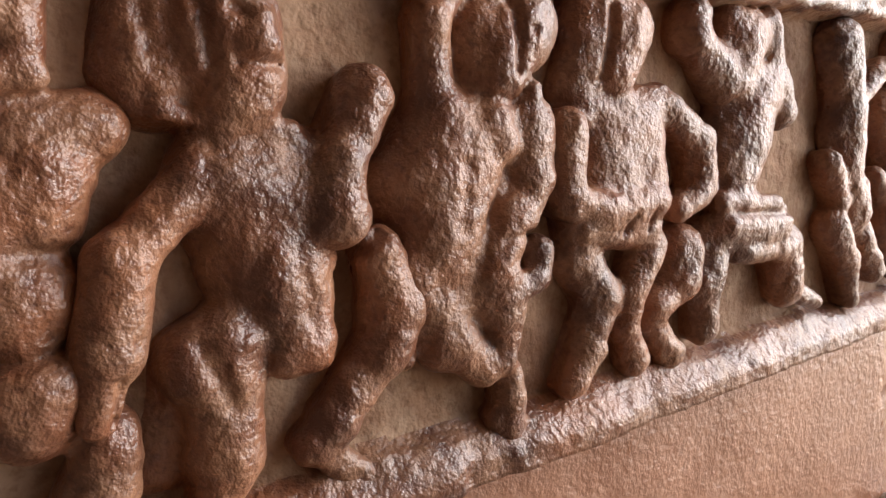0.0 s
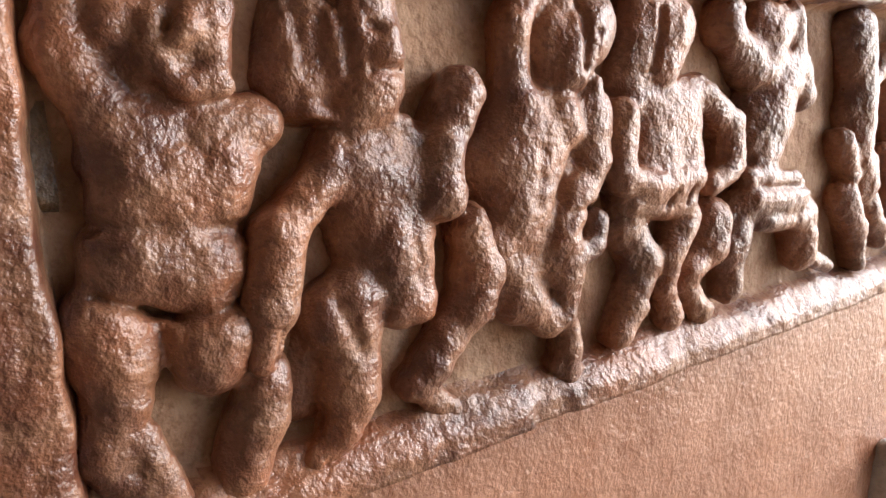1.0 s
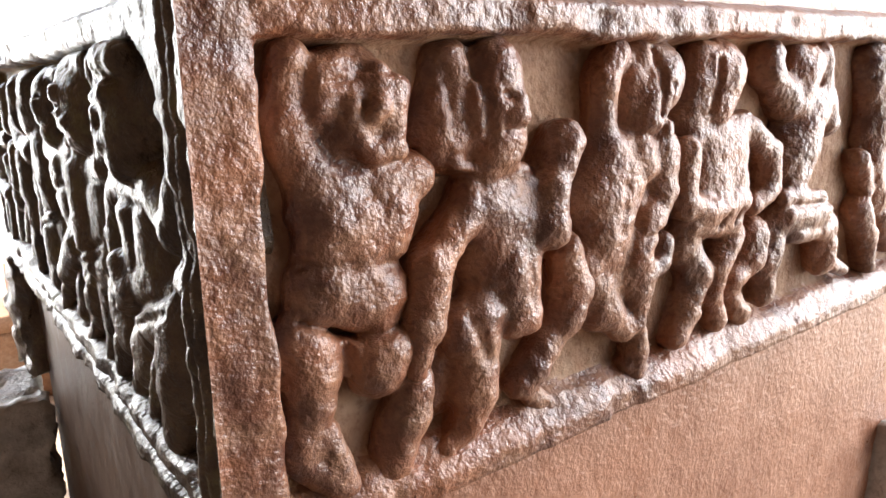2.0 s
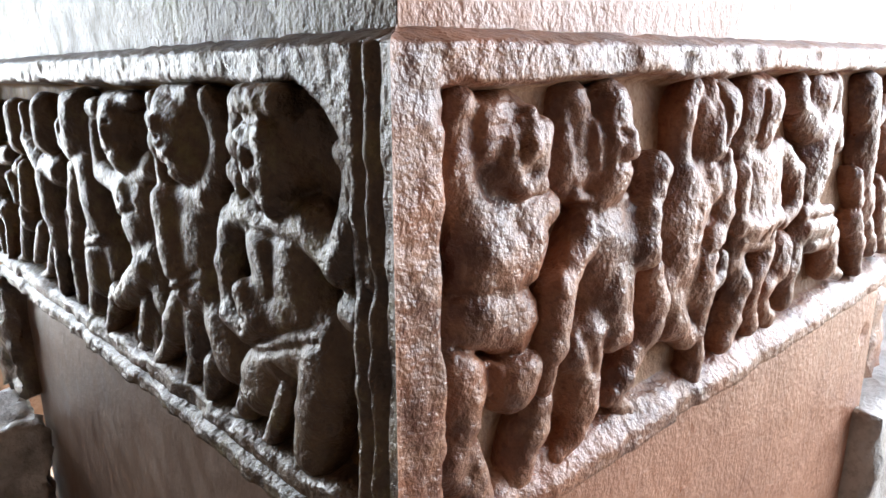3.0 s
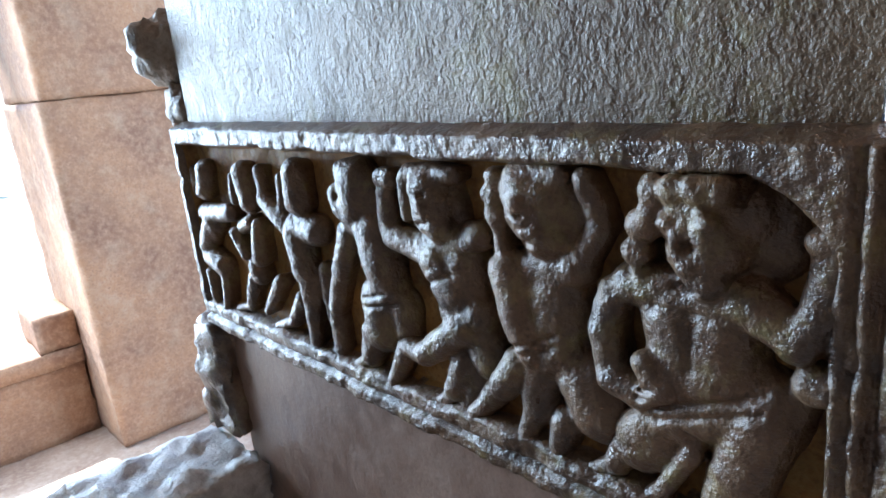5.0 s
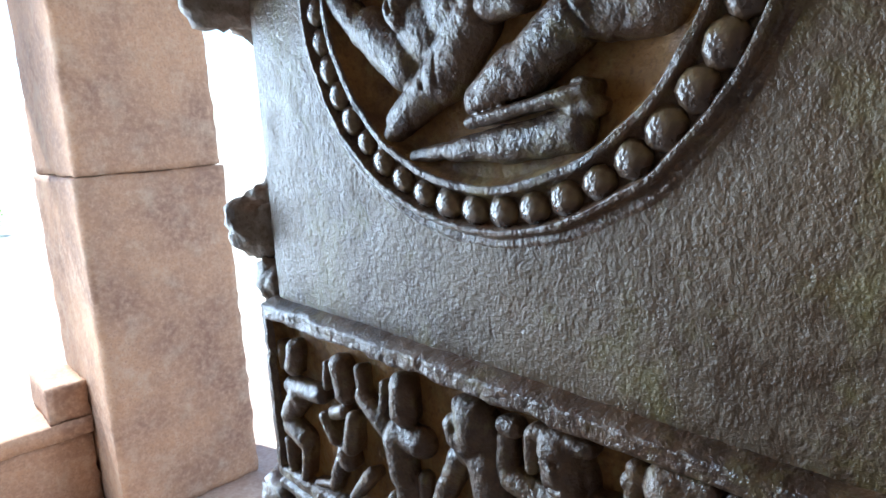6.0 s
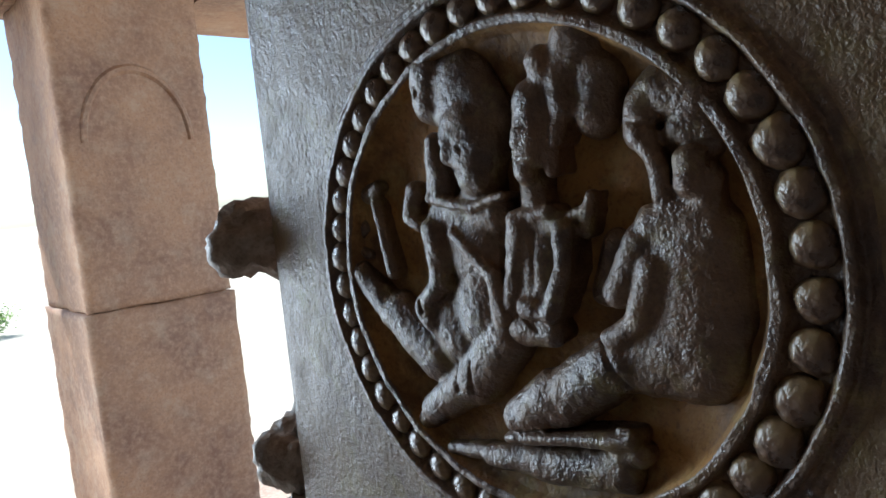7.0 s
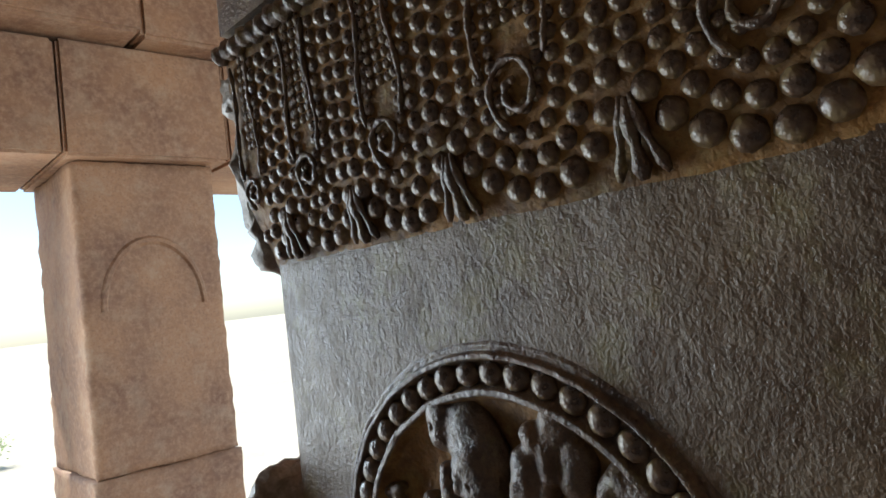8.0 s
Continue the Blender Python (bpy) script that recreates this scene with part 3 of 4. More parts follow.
fig.limb(205, 118, 195, 97, 12, 10, 37)
fig.limb(182, 132, 184, 98, 23, 21, 31)
fig.limb(195, 91, 175, 97, 14, 13, 31)
fig.limb(210, 81, 224, 61, 10, 10, 33)
fig.limb(233, 52, 253, 29, 9, 7, 29)
fig.limb(195, 78, 198, 54, 14, 12, 29)
fig.limb(202, 44, 210, 19, 7, 6, 28)
fig.limb(161, 79, 152, 63, 19, 19, 31)
fig.limb(175, 50, 179, 32, 10, 8, 28)
fig.cut(206, 186, 204, 186, 2, 4)
fig.cut(189, 184, 186, 184, 2, 4)
fig.cut(196, 166, 181, 168, 1.6, 3)
fig.cut(206, 97, 175, 110, 1.8, 2.4)
fig.cut(200, 93, 175, 103, 1.8, 2)
join_part("carved_figure", fig.mesh("carved_figure", left_at, STONE_DARK, 0.7), left_band, "dark polished worn relief figure")
fig = Relief(10, 170, 10, 215, 1.45, 199, 1.14, 3)
fig.limb(65, 191, 61, 178, 19, 18, 20)
fig.limb(76, 194, 71, 192, 16, 16, 30)
fig.limb(88, 186, 82, 180, 18, 18, 40)
fig.limb(84, 174, 81, 164, 17, 10, 41)
fig.limb(109, 204, 109, 202, 7, 7, 36)
fig.limb(97, 206, 96, 205, 6, 7, 39)
fig.limb(86, 206, 84, 205, 6, 7, 40)
fig.limb(76, 206, 75, 205, 6, 7, 38)
fig.limb(117, 184, 114, 184, 8, 7, 34)
fig.limb(110, 192, 109, 192, 6, 5, 36)
fig.limb(121, 170, 118, 170, 7, 6, 33)
fig.limb(119, 162, 114, 148, 3, 3, 31)
fig.limb(92, 184, 90, 176, 3, 3, 43)
fig.limb(88, 170, 85, 170, 3, 3, 43)
fig.limb(100, 190, 97, 190, 3, 4, 41)
fig.limb(79, 192, 76, 192, 4, 3, 42)
fig.limb(126, 150, 74, 152, 11, 11, 31)
fig.limb(101, 138, 98, 120, 20, 21, 34)
fig.limb(78, 140, 78, 119, 18, 19, 33)
fig.limb(98, 106, 80, 106, 23, 23, 34)
fig.limb(136, 144, 143, 122, 9, 9, 31)
fig.limb(142, 119, 139, 98, 9, 9, 32)
fig.limb(136, 95, 120, 90, 9, 9, 35)
fig.limb(112, 111, 107, 103, 8, 9, 40)
fig.limb(111, 93, 101, 100, 7, 7, 39)
fig.limb(64, 152, 45, 140, 12, 9, 33)
fig.limb(42, 138, 34, 154, 9, 7, 33)
fig.limb(33, 160, 28, 182, 8, 9, 30)
fig.limb(34, 186, 25, 188, 6, 5, 31)
fig.limb(28, 176, 22, 136, 7, 9, 28)
fig.limb(35, 119, 27, 119, 9, 8, 31)
fig.limb(95, 83, 58, 100, 19, 18, 32)
fig.limb(112, 62, 122, 51, 14, 13, 31)
fig.limb(57, 92, 65, 61, 16, 15, 35)
fig.limb(69, 55, 73, 37, 15, 13, 32)
fig.limb(75, 94, 99, 84, 15, 14, 33)
fig.limb(105, 78, 123, 62, 15, 13, 31)
fig.limb(127, 58, 138, 38, 11, 8, 29)
fig.limb(145, 32, 164, 19, 5, 4, 26)
fig.limb(90, 64, 108, 34, 5, 5, 30)
fig.limb(113, 29, 122, 18, 5, 5, 27)
fig.limb(45, 105, 51, 87, 11, 11, 24)
fig.cut(103, 180, 101, 180, 2.2, 4)
fig.cut(88, 180, 85, 180, 2.4, 4)
fig.cut(99, 156, 83, 158, 1.8, 3)
fig.cut(109, 144, 74, 144, 2, 2)
fig.cut(109, 87, 54, 110, 2, 2.4)
fig.cut(107, 81, 54, 101, 2, 2)
fig.cut(116, 96, 107, 100, 1.4, 2.5)
fig.cut(117, 92, 111, 94, 1.4, 2.5)
fig.cut(66, 206, 68, 200, 2, 5)
fig.cut(91, 138, 89, 114, 2.5, 1.6)
fig.cut(93, 79, 84, 72, 2, 2.4)
join_part("carved_figure", fig.mesh("carved_figure", left_at, STONE_DARK, 0.7), left_band, "dark polished worn relief figure")

# ---- the medallion ----
def medal_at(u, z, h):
    return left_at(u, z, h - 12)


def medallion_sheet(name, mat):
    rho = np.concatenate([[1.025], np.linspace(1.0, 0.76, 48), np.linspace(0.75, 0.0, 46)])
    ang = np.linspace(0, 2 * math.pi, 221)
    a, p = np.meshgrid(ang, rho)
    knots = (0.0, 0.55, 0.66, 0.765, 0.78, 0.79, 0.815, 0.825, 0.84, 0.922, 0.932, 0.943, 0.962, 0.974, 0.998, 1.03)
    level = (-9, -9, -7, 3, 11, 16, 16, 11, 7.5, 7.5, 12, 17, 16.5, 11, 12, 7)
    h = np.interp(p, knots, level)
    u, z = MED_U + p * MED_R * np.cos(a), MED_Z + p * MED_R * MED_S * np.sin(a)
    worn = 1.1 * rubble(u, z, 26, 211) + 0.6 * rubble(u, z, 7, 217, 2)
    h = h + worn * np.clip((1.02 - p) * 40, 0, 1)
    du = 1.2 * rubble(u, z, 24, 223, 2)
    low = (p < 0.79)[:-1, :-1]
    return grid_mesh(name, left_at(u + du, z + du * 0.6, h), None, mat, True, STONE_OCHRE, low)


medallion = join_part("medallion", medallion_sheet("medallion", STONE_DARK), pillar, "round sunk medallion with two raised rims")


def bead_mesh(name, mat, squash=0.75, seed=0):
    """A worn hemisphere with its flat side in the local YZ plane, facing -X."""
    bm = bmesh.new()
    bmesh.ops.create_icosphere(bm, subdivisions=2, radius=1.0)
    bmesh.ops.delete(bm, geom=[v for v in bm.verts if v.co.x > 0.45], context="VERTS")
    for v in bm.verts:
        v.co += noise.noise_vector(v.co * 1.7 + Vector((seed * 3.1, 0, 0))) * 0.13
        v.co.x *= squash
    for fc in bm.faces:
        fc.smooth = True
    me = bpy.data.meshes.new(name)
    bm.to_mesh(me)
    bm.free()
    me.materials.append(mat)
    return me


BEADS = [bead_mesh("bead", STONE_BEAD, 0.62, k) for k in range(4)]


def bead(parent, u, z, h, r, turn=0.0, long=1.0):
    ob = new("bead", BEADS[random.randrange(4)])
    ob.parent = parent
    p = left_at(np.array(u), np.array(z), np.array(h)).tolist()
    s = r / 1000
    ob.matrix_basis = Matrix.LocRotScale(Vector(p), Euler((turn, 0, 0)), Vector((s, s, s * long)))
    return ob


for k in range(44):
    a = 2 * math.pi * (k + 0.3) / 44
    bead(medallion, MED_U + 0.880 * MED_R * math.cos(a), MED_Z + 0.880 * MED_R * MED_S * math.sin(a), 9.5,
         12.8 + random.uniform(-1, 1), a, random.uniform(1.0, 1.12))

# figures seated in the medallion
fig = Relief(340, 568, 392, 713, 1.6, 206, 1.16, 3.2)
fig.limb(421, 690, 421, 672, 19, 17, 31)
fig.limb(394, 676, 382, 652, 28, 30, 29)
fig.limb(384, 644, 377, 632, 24, 24, 37)
fig.limb(377, 625, 374, 612, 22, 15, 37)
fig.limb(393, 638, 392, 628, 6, 7, 38)
fig.limb(416, 640, 417, 626, 7, 7, 31)
fig.limb(415, 615, 416, 604, 12, 12, 31)
fig.limb(376, 602, 383, 592, 15, 16, 28)
fig.limb(421, 598, 379, 589, 4, 3, 32)
fig.limb(379, 589, 346, 596, 3, 3, 32)
fig.limb(418, 583, 362, 581, 15, 13, 28)
fig.limb(391, 563, 382, 541, 30, 24, 30)
fig.limb(398, 570, 362, 539, 5, 5, 34)
fig.limb(362, 537, 357, 511, 6, 9, 34)
fig.limb(424, 573, 420, 551, 11, 10, 35)
fig.limb(420, 547, 421, 533, 9, 9, 34)
fig.limb(426, 527, 443, 511, 8, 9, 34)
fig.limb(440, 507, 434, 500, 9, 8, 34)
fig.limb(387, 517, 385, 507, 26, 26, 31)
fig.limb(419, 496, 414, 488, 26, 23, 30)
fig.limb(534, 535, 499, 503, 10, 13, 28)
fig.limb(490, 500, 443, 469, 18, 21, 30)
fig.limb(364, 493, 398, 458, 19, 20, 31)
fig.limb(405, 454, 449, 424, 17, 12, 31)
fig.limb(459, 414, 472, 402, 9, 6, 26)
fig.limb(559, 503, 527, 485, 6, 5, 22)
fig.limb(530, 482, 482, 408, 5, 6, 20)
fig.limb(515, 605, 500, 611, 8, 5, 22)
fig.limb(505, 597, 491, 537, 5, 6, 22)
fig.limb(527, 577, 541, 562, 6, 7, 19)
fig.limb(539, 557, 523, 551, 5, 4, 19)
fig.limb(455, 604, 460, 588, 8, 7, 22)
fig.limb(462, 583, 449, 576, 5, 5, 22)
fig.cut(427, 680, 426, 678, 2.4, 5)
fig.cut(398, 634, 397, 634, 1.8, 3)
fig.cut(378, 632, 376, 630, 1.8, 3)
fig.cut(395, 618, 377, 615, 1.6, 2.4)
fig.cut(412, 470, 409, 448, 1.6, 2)
fig.cut(394, 473, 393, 450, 1.6, 2)
fig.cut(443, 517, 439, 509, 1.8, 4)
join_part("carved_figure", fig.mesh("carved_figure", medal_at, STONE_DARK, 0.7), medallion, "dark polished seated relief figure")
fig = Relief(252, 378, 481, 710, 1.6, 213, 1.16, 3.2)
fig.limb(286, 688, 293, 674, 18, 16, 29)
fig.limb(273, 662, 275, 642, 16, 14, 27)
fig.limb(310, 680, 307, 670, 9, 9, 33)
fig.limb(297, 664, 294, 648, 10, 8, 32)
fig.limb(317, 656, 319, 636, 14, 16, 37)
fig.limb(320, 632, 323, 612, 16, 9, 37)
fig.limb(323, 640, 326, 630, 4, 4, 39)
fig.limb(298, 636, 301, 630, 6, 6, 31)
fig.limb(306, 621, 305, 610, 6, 5, 30)
fig.limb(326, 606, 326, 589, 10, 10, 27)
fig.limb(341, 580, 312, 583, 5, 5, 30)
fig.limb(333, 576, 307, 574, 10, 9, 28)
fig.limb(327, 563, 328, 527, 20, 20, 29)
fig.limb(337, 575, 343, 547, 9, 8, 33)
fig.limb(344, 543, 350, 519, 7, 8, 32)
fig.limb(299, 571, 299, 545, 7, 6, 35)
fig.limb(301, 541, 311, 517, 6, 6, 36)
fig.limb(314, 515, 332, 519, 5, 7, 37)
fig.limb(342, 503, 317, 501, 14, 9, 31)
fig.limb(358, 515, 363, 497, 9, 12, 29)
fig.limb(280, 592, 286, 569, 3, 4, 24)
fig.limb(296, 580, 282, 583, 3, 3, 24)
fig.limb(269, 561, 280, 529, 8, 9, 19)
fig.cut(324, 570, 326, 535, 2.4, 3)
fig.cut(330, 640, 317, 640, 1.4, 2)
fig.cut(326, 619, 317, 619, 1.4, 2)
fig.cut(315, 611, 312, 592, 2, 3)
fig.cut(336, 511, 325, 503, 1.4, 2.4)
join_part("carved_figure", fig.mesh("carved_figure", medal_at, STONE_DARK, 0.7), medallion, "dark polished seated relief figure")
fig = Relief(181, 438, 387, 664, 1.6, 220, 1.16, 3.2)
fig.limb(231, 648, 210, 640, 13, 14, 30)
fig.limb(240, 642, 241, 626, 9, 9, 31)
fig.limb(238, 621, 232, 609, 7, 5, 31)
fig.limb(231, 604, 230, 590, 6, 5, 30)
fig.limb(218, 624, 205, 620, 12, 12, 26)
fig.limb(212, 609, 211, 596, 9, 9, 33)
fig.limb(205, 596, 204, 587, 9, 7, 29)
fig.limb(203, 585, 199, 569, 4, 3, 26)
fig.limb(227, 581, 212, 578, 9, 9, 28)
fig.limb(237, 572, 207, 565, 12, 18, 30)
fig.limb(220, 553, 219, 521, 30, 31, 31)
fig.limb(247, 563, 264, 531, 9, 8, 32)
fig.limb(237, 547, 247, 519, 8, 8, 36)
fig.limb(252, 513, 268, 503, 7, 7, 35)
fig.limb(246, 492, 218, 496, 23, 26, 31)
fig.limb(267, 487, 313, 456, 18, 18, 36)
fig.limb(323, 454, 351, 436, 18, 14, 36)
fig.limb(360, 422, 261, 440, 5, 6, 33)
fig.limb(269, 430, 257, 428, 8, 7, 28)
fig.limb(272, 414, 333, 404, 13, 12, 31)
fig.limb(338, 404, 386, 400, 11, 7, 30)
fig.limb(395, 400, 431, 394, 6, 5, 26)
fig.cut(277, 505, 259, 476, 2, 3)
fig.cut(368, 424, 262, 444, 1.8, 3)
fig.cut(262, 468, 258, 448, 2, 2.4)
fig.cut(246, 634, 229, 628, 1.8, 2.4)
fig.cut(223, 616, 200, 616, 2, 2.4)
join_part("carved_figure", fig.mesh("carved_figure", medal_at, STONE_DARK, 0.7), medallion, "dark polished seated relief figure")

# ---- the garland band under the capital ----
def swell(z):
    """How far the garland band stands out over the carved ground."""
    return 13 + 22 * step_up(z, TOP_Z - 10, TOP_Z + 110) + 5 * step_up(z, TOP_Z + 100, TOP_Z + 260)


def garland_ground(name, place, mat, seed):
    us, zs = np.arange(-12, W * 1000 + 14, 4.0), np.arange(TOP_Z - 2, TOP_Z + 290, 4.0)
    u, z = np.meshgrid(us, zs)
    # the two sides swell out at the corners as well
    s = swell(z) - 10
    mid = W * 500
    u = mid + (u - mid) * (mid - 20 + np.clip(s, 0, 50)) / (mid + 0)
    h = swell(z) - 3 + 0.9 * rubble(u, z, 24, seed) + 0.5 * rubble(u, z, 7, seed + 4, 2)
    h[0, :] = 6
    return grid_mesh(name, place(u, z, h), None, mat)


garland = join_part("garland_band", garland_ground("garland_band", left_at, STONE_OCHRE, 301), pillar, "dark carved garland band with hanging strings of beads")
join_part("garland_band", garland_ground("garland_band", right_at, STONE_WARM, 331), pillar)


def tube(name, pts, r, mat, sides=7):
    """A rounded raised moulding along a path of places."""
    bm = bmesh.new()
    rings = []
    n = len(pts)
    for i, p in enumerate(pts):
        t = (pts[min(i + 1, n - 1)] - pts[max(i - 1, 0)]).normalized()
        side = t.cross(Vector((1, 0, 0))).normalized()
        up = side.cross(t)
        rr = r * (0.75 + 0.25 * math.sin(i * 1.7)) * (0.6 if i in (0, n - 1) else 1)
        rings.append([bm.verts.new(p + side * rr * math.cos(2 * math.pi * k / sides) + up * rr * math.sin(2 * math.pi * k / sides)) for k in range(sides)])
    for a, b in zip(rings, rings[1:]):
        for k in range(sides):
            bm.faces.new((a[k], b[k], b[(k + 1) % sides], a[(k + 1) % sides])).smooth = True
    bm.faces.new(rings[0][::-1])
    bm.faces.new(rings[-1])
    bmesh.ops.recalc_face_normals(bm, faces=bm.faces[:])
    me = bpy.data.meshes.new(name)
    bm.to_mesh(me)
    bm.free()
    me.materials.append(mat)
    return me


def on_garland(u, z, lift=0.0):
    return Vector(left_at(np.array(float(u)), np.array(float(z)), np.array(float(swell(np.array(float(z))) + lift))).tolist())


LEAVES = (-8, 172, 347, 490, 622, 735)
for a, b in zip(LEAVES, LEAVES[1:]):
    mid, half = (a + b) / 2, (b - a) / 2
    for k, (inset, low, r) in enumerate(((10, 16, 12.5), (32, 38, 10.0), (50, 58, 8.0), (65, 78, 6.5))):
        w = half - inset
        if w < 14:
            continue
        bottom = TOP_Z + low
        arc, straight = w * 0.9, TOP_Z + 262
        # walk the hanging string from its top, round and up again
        path = [(mid - w, straight - s) for s in np.arange(0, straight - bottom - arc, 2.0)]
        path += [(mid - w * math.cos(q), bottom + arc - arc * math.sin(q)) for q in np.arange(0, math.pi, 0.03)]
        path += [(mid + w, bottom + arc + s) for s in np.arange(0, straight - bottom - arc, 2.0)]
        done, last = 0.0, path[0]
        for q in path[1:]:
            done += math.hypot(q[0] - last[0], q[1] - last[1])
            last = q
            here = r * (0.72 + 0.28 * float(1 - step_up(np.array(q[1]), bottom, bottom + 110)))
            if done >= here * 2.05 and -20 < q[0] < 688:
                done = 0.0
                bead(garland, q[0], q[1], float(swell(np.array(q[1]))) - 2, here * random.uniform(0.93, 1.05), random.uniform(0, 3))
    # short straight strings over the curl
    for du in (-13, 0, 13):
        for dz in range(150, 264, 12):
            if mid + du < 688:
                bead(garland, mid + du * min(1.0, half / 70), TOP_Z + dz, float(swell(np.array(TOP_Z + dz + 0.0))) - 2, 5.6)
    # the curl inside the loop
    pts = []
    for q in np.arange(0, 9.5, 0.3):
        rr = min(1.0, half / 90) * (30 - 2.6 * q)
        pts.append(on_garland(mid + rr * math.cos(q - 1.2), TOP_Z + 92 + rr * 1.1 * math.sin(q - 1.2), 1.5))
    join_part("curl", tube("curl", pts, 0.0042, STONE_DARK), garland, "spiral carved curl")
    for s in (-1, 1):
        pts = [on_garland(mid + s * min(1.0, half / 90) * (33 + 6 * math.sin(i * 0.5)), TOP_Z + 110 + i * 11, 1.0) for i in range(14)]
        join_part("stem", tube("stem", pts, 0.0036, STONE_DARK), garland)
    # the leaf that closes the hanging columns
    for s, lean in ((0, 0), (-1, 15), (1, 15)):
        if b > 680:
            continue
        pts = [on_garland(b + s * (4 + lean * (1 - i / 7) ** 1.4), TOP_Z + 4 + i * 8 + abs(s) * 2, 2.0 + 3 * math.sin(i * 0.45)) for i in range(8)]
        join_part("leaf", tube("leaf", pts, 0.0075 if s == 0 else 0.005, STONE_DARK), garland)
# the moulding over the garlands and the block above
pts = [on_garland(u, TOP_Z + 272 + 2 * math.sin(u * 0.11), 4) for u in range(-25, 730, 6)]
join_part("moulding", tube("moulding", pts, 0.014, STONE_DARK, 9), pillar, "worn roll moulding")
join_part("capital_block", box_mesh("capital_block", (-0.015, -0.015, BASE + (TOP_Z + 284) / 1000), (0.72, 0.72, 3.14), STONE_DARK, 0.012), pillar, "dark stone capital block")


# ---- broken carvings that stand out of the shaft's far side ----
def lump(name, a, b, ra, rb, mat, seed, rough=0.25):
    """A weathered, broken piece of sculpture between two places."""
    a, b = Vector(a), Vector(b)
    bm = bmesh.new()
    bmesh.ops.create_icosphere(bm, subdivisions=4, radius=1.0)
    axis = (b - a).normalized()
    turn = axis.to_track_quat("Z", "Y").to_matrix()
    ln = (b - a).length
    for v in bm.verts:
        t = (v.co.z + 1) / 2
        r = (ra + (rb - ra) * t) * math.sqrt(max(0.0, 1 - (max(abs(v.co.z) - 0.45, 0) / 0.55) ** 2)) / max(math.hypot(v.co.x, v.co.y), 1e-4)
        p = Vector((v.co.x * r, v.co.y * r, (ln + ra + rb) * t - ra))
        q = a + turn @ p
        n = 0.6 * noise.noise(q * 22 + Vector((seed, 0, 0))) + 0.4 * noise.noise(q * 60) + 0.35 * noise.noise(q * 130)
        v.co = q + (turn @ Vector((v.co.x, v.co.y, v.co.z * 0.4))) * n * min(ra, rb) * rough * 2
    for fc in bm.faces:
        fc.smooth = True
    me = bpy.data.meshes.new(name)
    bm.to_mesh(me)
    bm.free()
    me.materials.append(mat)
    return me


for a, b, ra, rb, sd in (((0.14, 0.72, 1.435), (0.002, 0.735, 1.438), 0.050, 0.036, 3),
                         ((0.10, 0.72, 1.20), (0.034, 0.735, 1.185), 0.05, 0.036, 8),
                         ((0.060, 0.72, 1.93), (0.055, 0.73, 1.76), 0.05, 0.040, 13),
                         ((0.06, 0.71, 1.985), (0.020, 0.73, 1.955), 0.04, 0.03, 17),
                         ((0.09, 0.70, 1.13), (0.042, 0.715, 1.115), 0.03, 0.03, 21)):
    join_part("broken_carving", lump("broken_carving", a, b, ra, rb, LUMP_STONE, sd, 0.45), pillar, "pale weathered broken carving on the shaft")
join_part("broken_block", rough_block("broken_block", (-0.002, 0.675, 0.72), (0.12, 0.750, 0.872), STONE_DARK, 0.03, 0.010, 0.008, 4), pillar, "broken brown block at the shaft's edge")
join_part("broken_block", rough_block("broken_block", (0.675, 0.0, 0.73), (0.80, 0.13, 0.895), STONE_WARM, 0.03, 0.010, 0.012, 14), pillar, "broken brown block at the shaft's edge")


# ---- broken stone pieces at the foot ----
def stone_seat(lo, hi, label, fine, seed):
    seat = root("broken_stone_seat", ((lo[0] + hi[0]) / 2, (lo[1] + hi[1]) / 2, -0.28), label, "stone seat", "broken stone seats")
    join_part("seat_slab", rough_block("seat_slab", lo, hi, GREY_STONE, 0.024, 0.009, fine, seed), seat, "rough hewn grey slab")
    join_part("seat_wall", rough_block("seat_wall", (lo[0] + 0.01, lo[1] + 0.012, -0.28), (hi[0] - 0.008, hi[1] - 0.012, lo[2] + 0.008), GREY_STONE, 0.05, 0.006, 0.05, seed + 1), seat)


stone_seat((-0.75, 0.63, 0.50), (0.012, 0.77, 0.712), "grey rough hewn broken stone seat against the pillar", 0.010, 3)
stone_seat((0.655, -0.040, 0.46), (1.7, 0.30, 0.725), "grey rough hewn stone seat on the sunlit side", 0.018, 9)

# ---- floor and ceiling of the porch, and unseen walls that hold back light ----
def slab(name, lo, hi, mat, label, category, bevel=0.004):
    return tagged(new(name, box_mesh(name, lo, hi, mat, bevel)), label, category, kind="structure")


slab("floor", (-2.2, -3.2, -0.40), (2.6, 4.4, -0.28), FLOOR_STONE, "worn reddish stone floor of the porch", "floor")
slab("ceiling", (-2.2, -3.2, 3.15), (2.6, 4.4, 3.4), PILLAR_FAR, "flat orange sandstone slab ceiling", "ceiling")
# both walls are out of view, added to keep the near side dim
slab("unseen_wall_west", (-1.45, -3.2, -0.28), (-1.15, 2.5, 3.15), WALL_DARK, "plain dark unseen wall added to hold back light", "wall")
slab("unseen_wall_south", (-1.15, -3.2, -0.28), (1.2, -2.9, 3.15), WALL_DARK, "plain dark unseen wall added to hold back light", "wall")

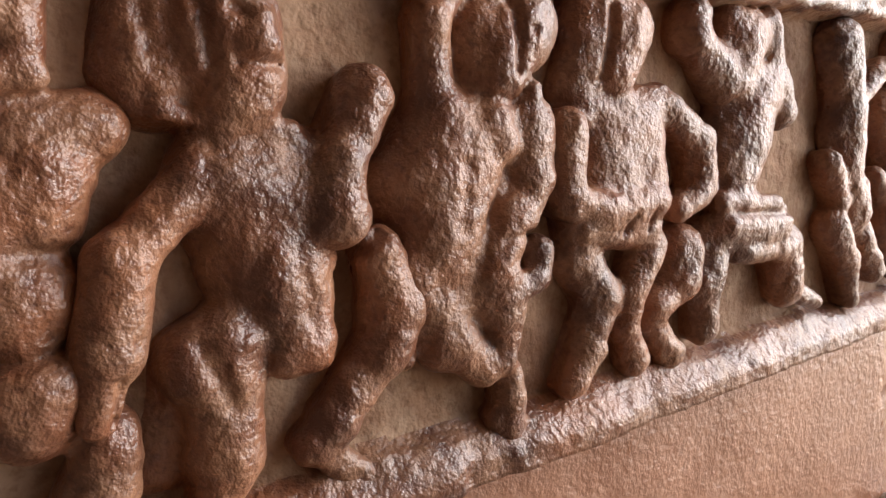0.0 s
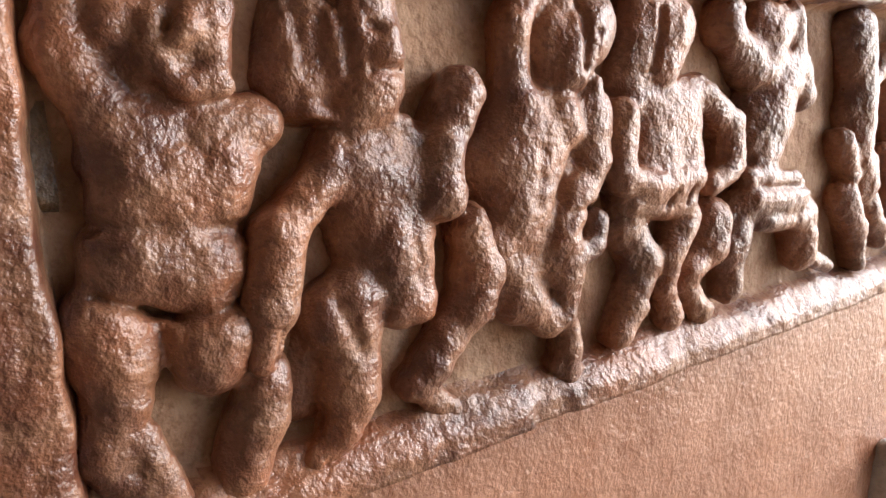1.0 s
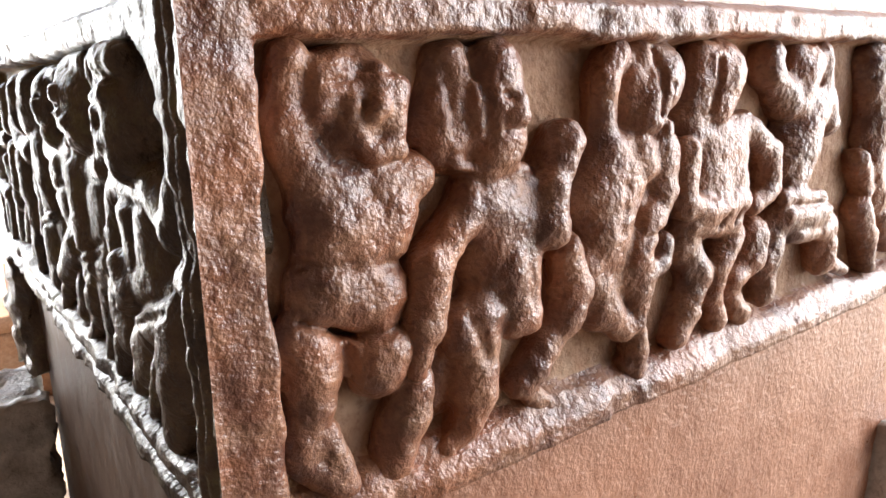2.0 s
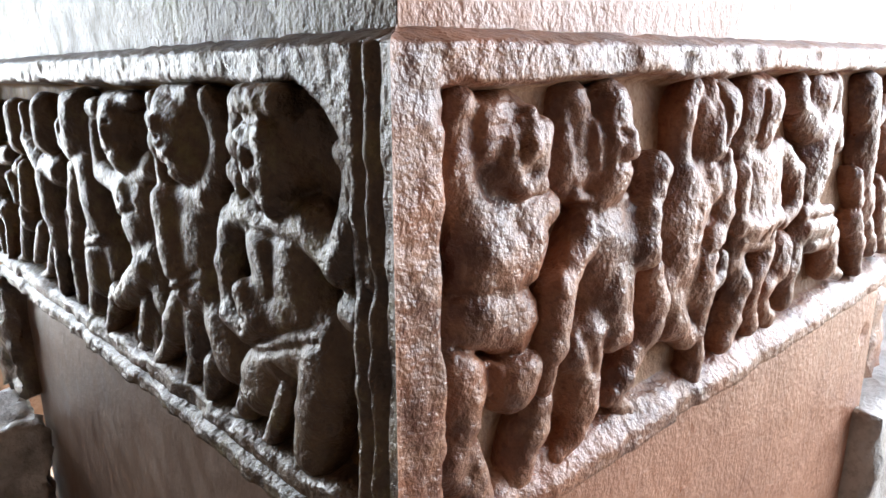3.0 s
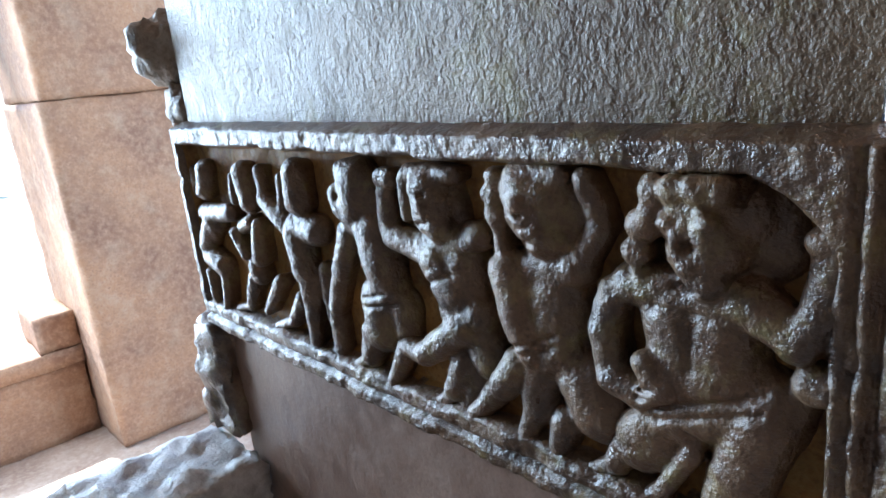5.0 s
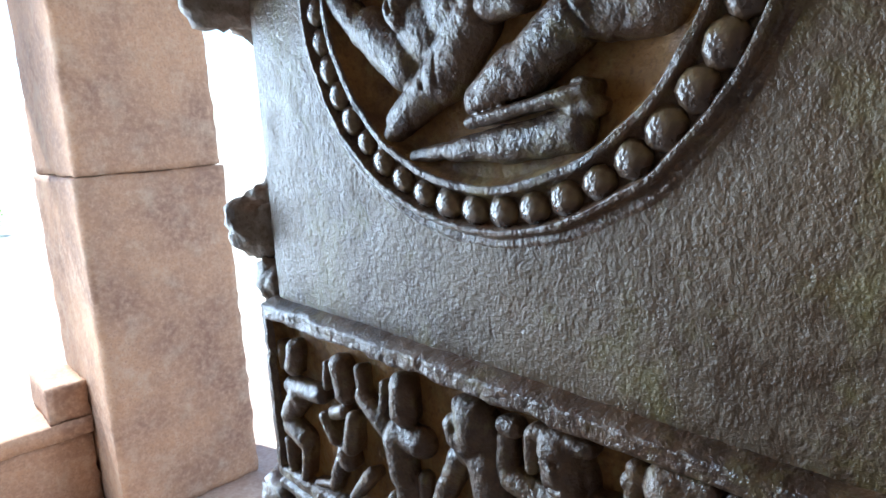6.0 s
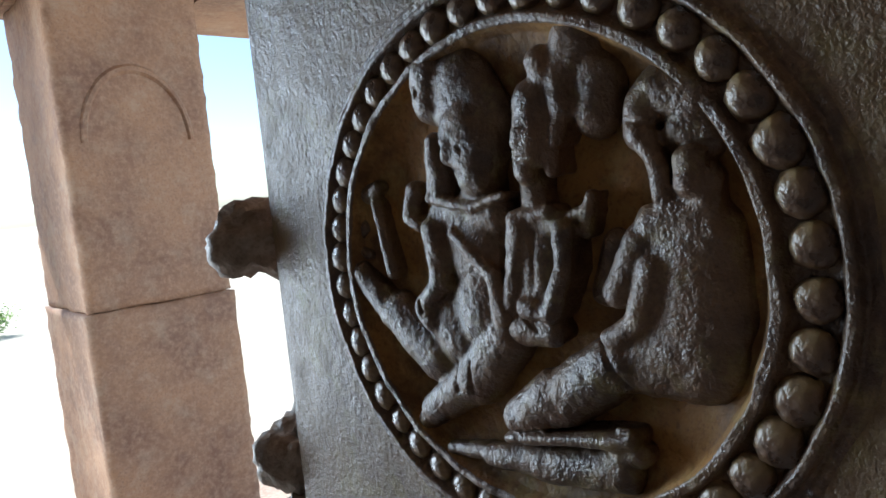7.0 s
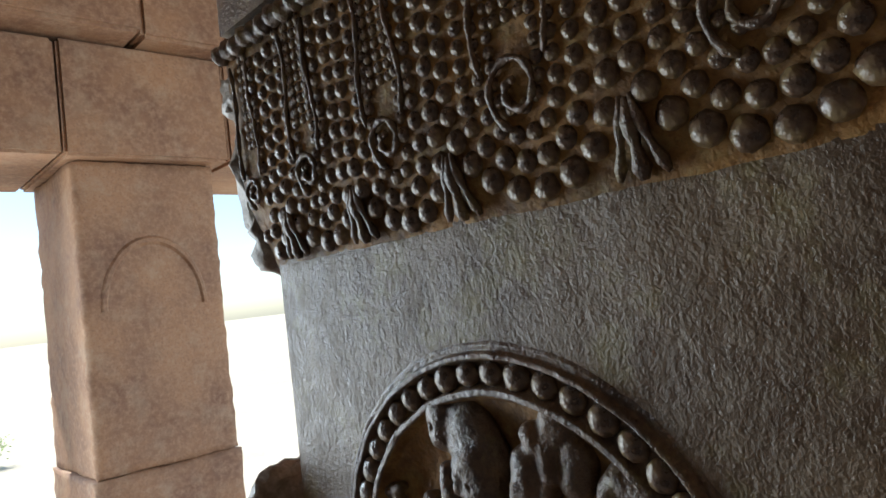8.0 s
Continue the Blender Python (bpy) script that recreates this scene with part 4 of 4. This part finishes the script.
ground_me = bpy.data.meshes.new("ground")
ground_me.from_pydata([(-900, -900, -0.8), (900, -900, -0.8), (900, 900, -0.8), (-900, 900, -0.8)], [], [(0, 1, 2, 3)])
ground_me.materials.append(EARTH)
tagged(new("ground", ground_me), "dry pale earth in bright daylight", "ground", kind="structure")
slab("plinth", (-2.4, -3.4, -0.79), (2.8, 4.6, -0.405), PILLAR_FAR, "stone plinth under the porch", "plinth")

# ---- the next pillar with its lintel ----
far = root("plain_pillar", (0.62, 3.05, -0.28), "plain orange sandstone pillar with a shallow arch", "pillar")
join_part("upper_block", rough_block("upper_block", (0.340, 2.735, 1.130), (0.900, 3.33, 2.352), PILLAR_FAR, 0.05, 0.006, 0.03, 6), far)
join_part("lower_block", rough_block("lower_block", (0.330, 2.730, -0.28), (0.912, 3.34, 1.130), PILLAR_FAR, 0.05, 0.006, 0.03, 7), far)


def arch_mesh(name, uc, zc, r, wide, y, mat):
    """A half-round raised moulding on the pillar's face."""
    bm = bmesh.new()
    rings = []
    for k in range(41):
        a = math.pi * k / 40
        ring = []
        for rr, dy in ((r - wide, 0.006), (r - wide * 0.4, -0.007), (r + wide * 0.4, -0.007), (r + wide, 0.006)):
            ring.append(bm.verts.new((uc + rr * math.cos(a), y + dy, zc + rr * math.sin(a) * 1.38)))
        rings.append(ring)
    for a, b in zip(rings, rings[1:]):
        for i in range(3):
            bm.faces.new((a[i], b[i], b[i + 1], a[i + 1]))
    bmesh.ops.recalc_face_normals(bm, faces=bm.faces[:])
    me = bpy.data.meshes.new(name)
    bm.to_mesh(me)
    bm.free()
    me.materials.append(mat)
    return me


join_part("arch_moulding", arch_mesh("arch_moulding", 0.616, 1.76, 0.198, 0.014, 2.729, PILLAR_FAR), far, "shallow half-round carved arch")

tagged(new("lintel", box_mesh("lintel", (-2.0, 2.66, 2.355), (0.298, 3.42, 2.80), PILLAR_FAR, 0.012)), "orange sandstone lintel block over the pillar", "lintel", "lintel blocks")
tagged(new("lintel", box_mesh("lintel", (0.306, 2.66, 2.355), (0.952, 3.42, 2.805), PILLAR_FAR, 0.012)), "orange sandstone lintel block over the pillar", "lintel", "lintel blocks")
tagged(new("lintel", box_mesh("lintel", (0.960, 2.67, 2.355), (2.5, 3.42, 2.80), PILLAR_FAR, 0.012)), "orange sandstone lintel block over the pillar", "lintel", "lintel blocks")
tagged(new("roof_beam", box_mesh("roof_beam", (-2.1, 2.50, 2.81), (0.570, 3.55, 3.145), PILLAR_FAR, 0.016)), "orange sandstone roof beam on the lintel", "beam", "roof beams")
tagged(new("roof_beam", box_mesh("roof_beam", (0.583, 2.54, 2.81), (2.5, 3.55, 3.145), PILLAR_FAR, 0.016)), "orange sandstone roof beam on the lintel", "beam", "roof beams")
parapet = root("parapet", (-0.9, 3.15, -0.28), "low orange stone parapet beside the plain pillar", "parapet")
join_part("wall_block", rough_block("wall_block", (-1.1, 3.02, -0.28), (0.326, 3.28, 0.06), PILLAR_FAR, 0.05, 0.006, 0.04, 31), parapet)
join_part("coping", rough_block("coping", (-1.12, 2.98, 0.06), (0.326, 3.32, 0.13), PILLAR_FAR, 0.05, 0.005, 0.04, 33), parapet, "pale worn stone coping")
join_part("end_block", rough_block("end_block", (0.17, 2.99, 0.13), (0.326, 3.30, 0.285), PILLAR_FAR, 0.05, 0.006, 0.03, 35), parapet)


# ---- shrubs outside in the sun ----
def shrub(at, size, seed):
    """A loose clump of many small leaves round a few stems."""
    rng = random.Random(seed)
    thing = root("shrub", at, "sunlit green leafy shrub on dry earth", "shrub", "shrubs outside")
    verts, faces = [], []
    hubs = [Vector((rng.uniform(-1, 1), rng.uniform(-1, 1), rng.uniform(0.4, 1.5))) * size for _ in range(14)]
    for k in range(900):
        c = hubs[k % 14] + Vector((rng.gauss(0, 0.3), rng.gauss(0, 0.3), rng.gauss(0, 0.28))) * size
        a = Vector((rng.uniform(-1, 1), rng.uniform(-1, 1), rng.uniform(-0.4, 0.8))).normalized() * size * 0.11
        b = a.cross(Vector((rng.uniform(-1, 1), rng.uniform(-1, 1), 1))).normalized() * size * 0.05
        n = len(verts)
        verts += [Vector(at) + c + v for v in (-a, b, a, -b)]
        faces.append((n, n + 1, n + 2, n + 3))
    me = bpy.data.meshes.new("crown")
    me.from_pydata([tuple(v) for v in verts], [], faces)
    me.materials.append(LEAF)
    join_part("crown", me, thing)
    for k in range(4):
        tip = Vector(at) + hubs[k] * 0.8
        mid = (Vector(at) + tip) / 2 + Vector((rng.uniform(-0.1, 0.1) * size, 0, 0))
        join_part("stem", tube("stem", [Vector(at), mid, tip], 0.05 * size, WALL_DARK, 6), thing)


for at, size, seed in (((0.6, 30, -0.8), 1.1, 1), ((3.2, 38, -0.8), 1.2, 2), ((10.5, 34, -0.8), 1.0, 3), ((7.8, 22, -0.8), 0.6, 4), ((2.0, 17, -0.8), 0.4, 7)):
    shrub(at, size, seed)
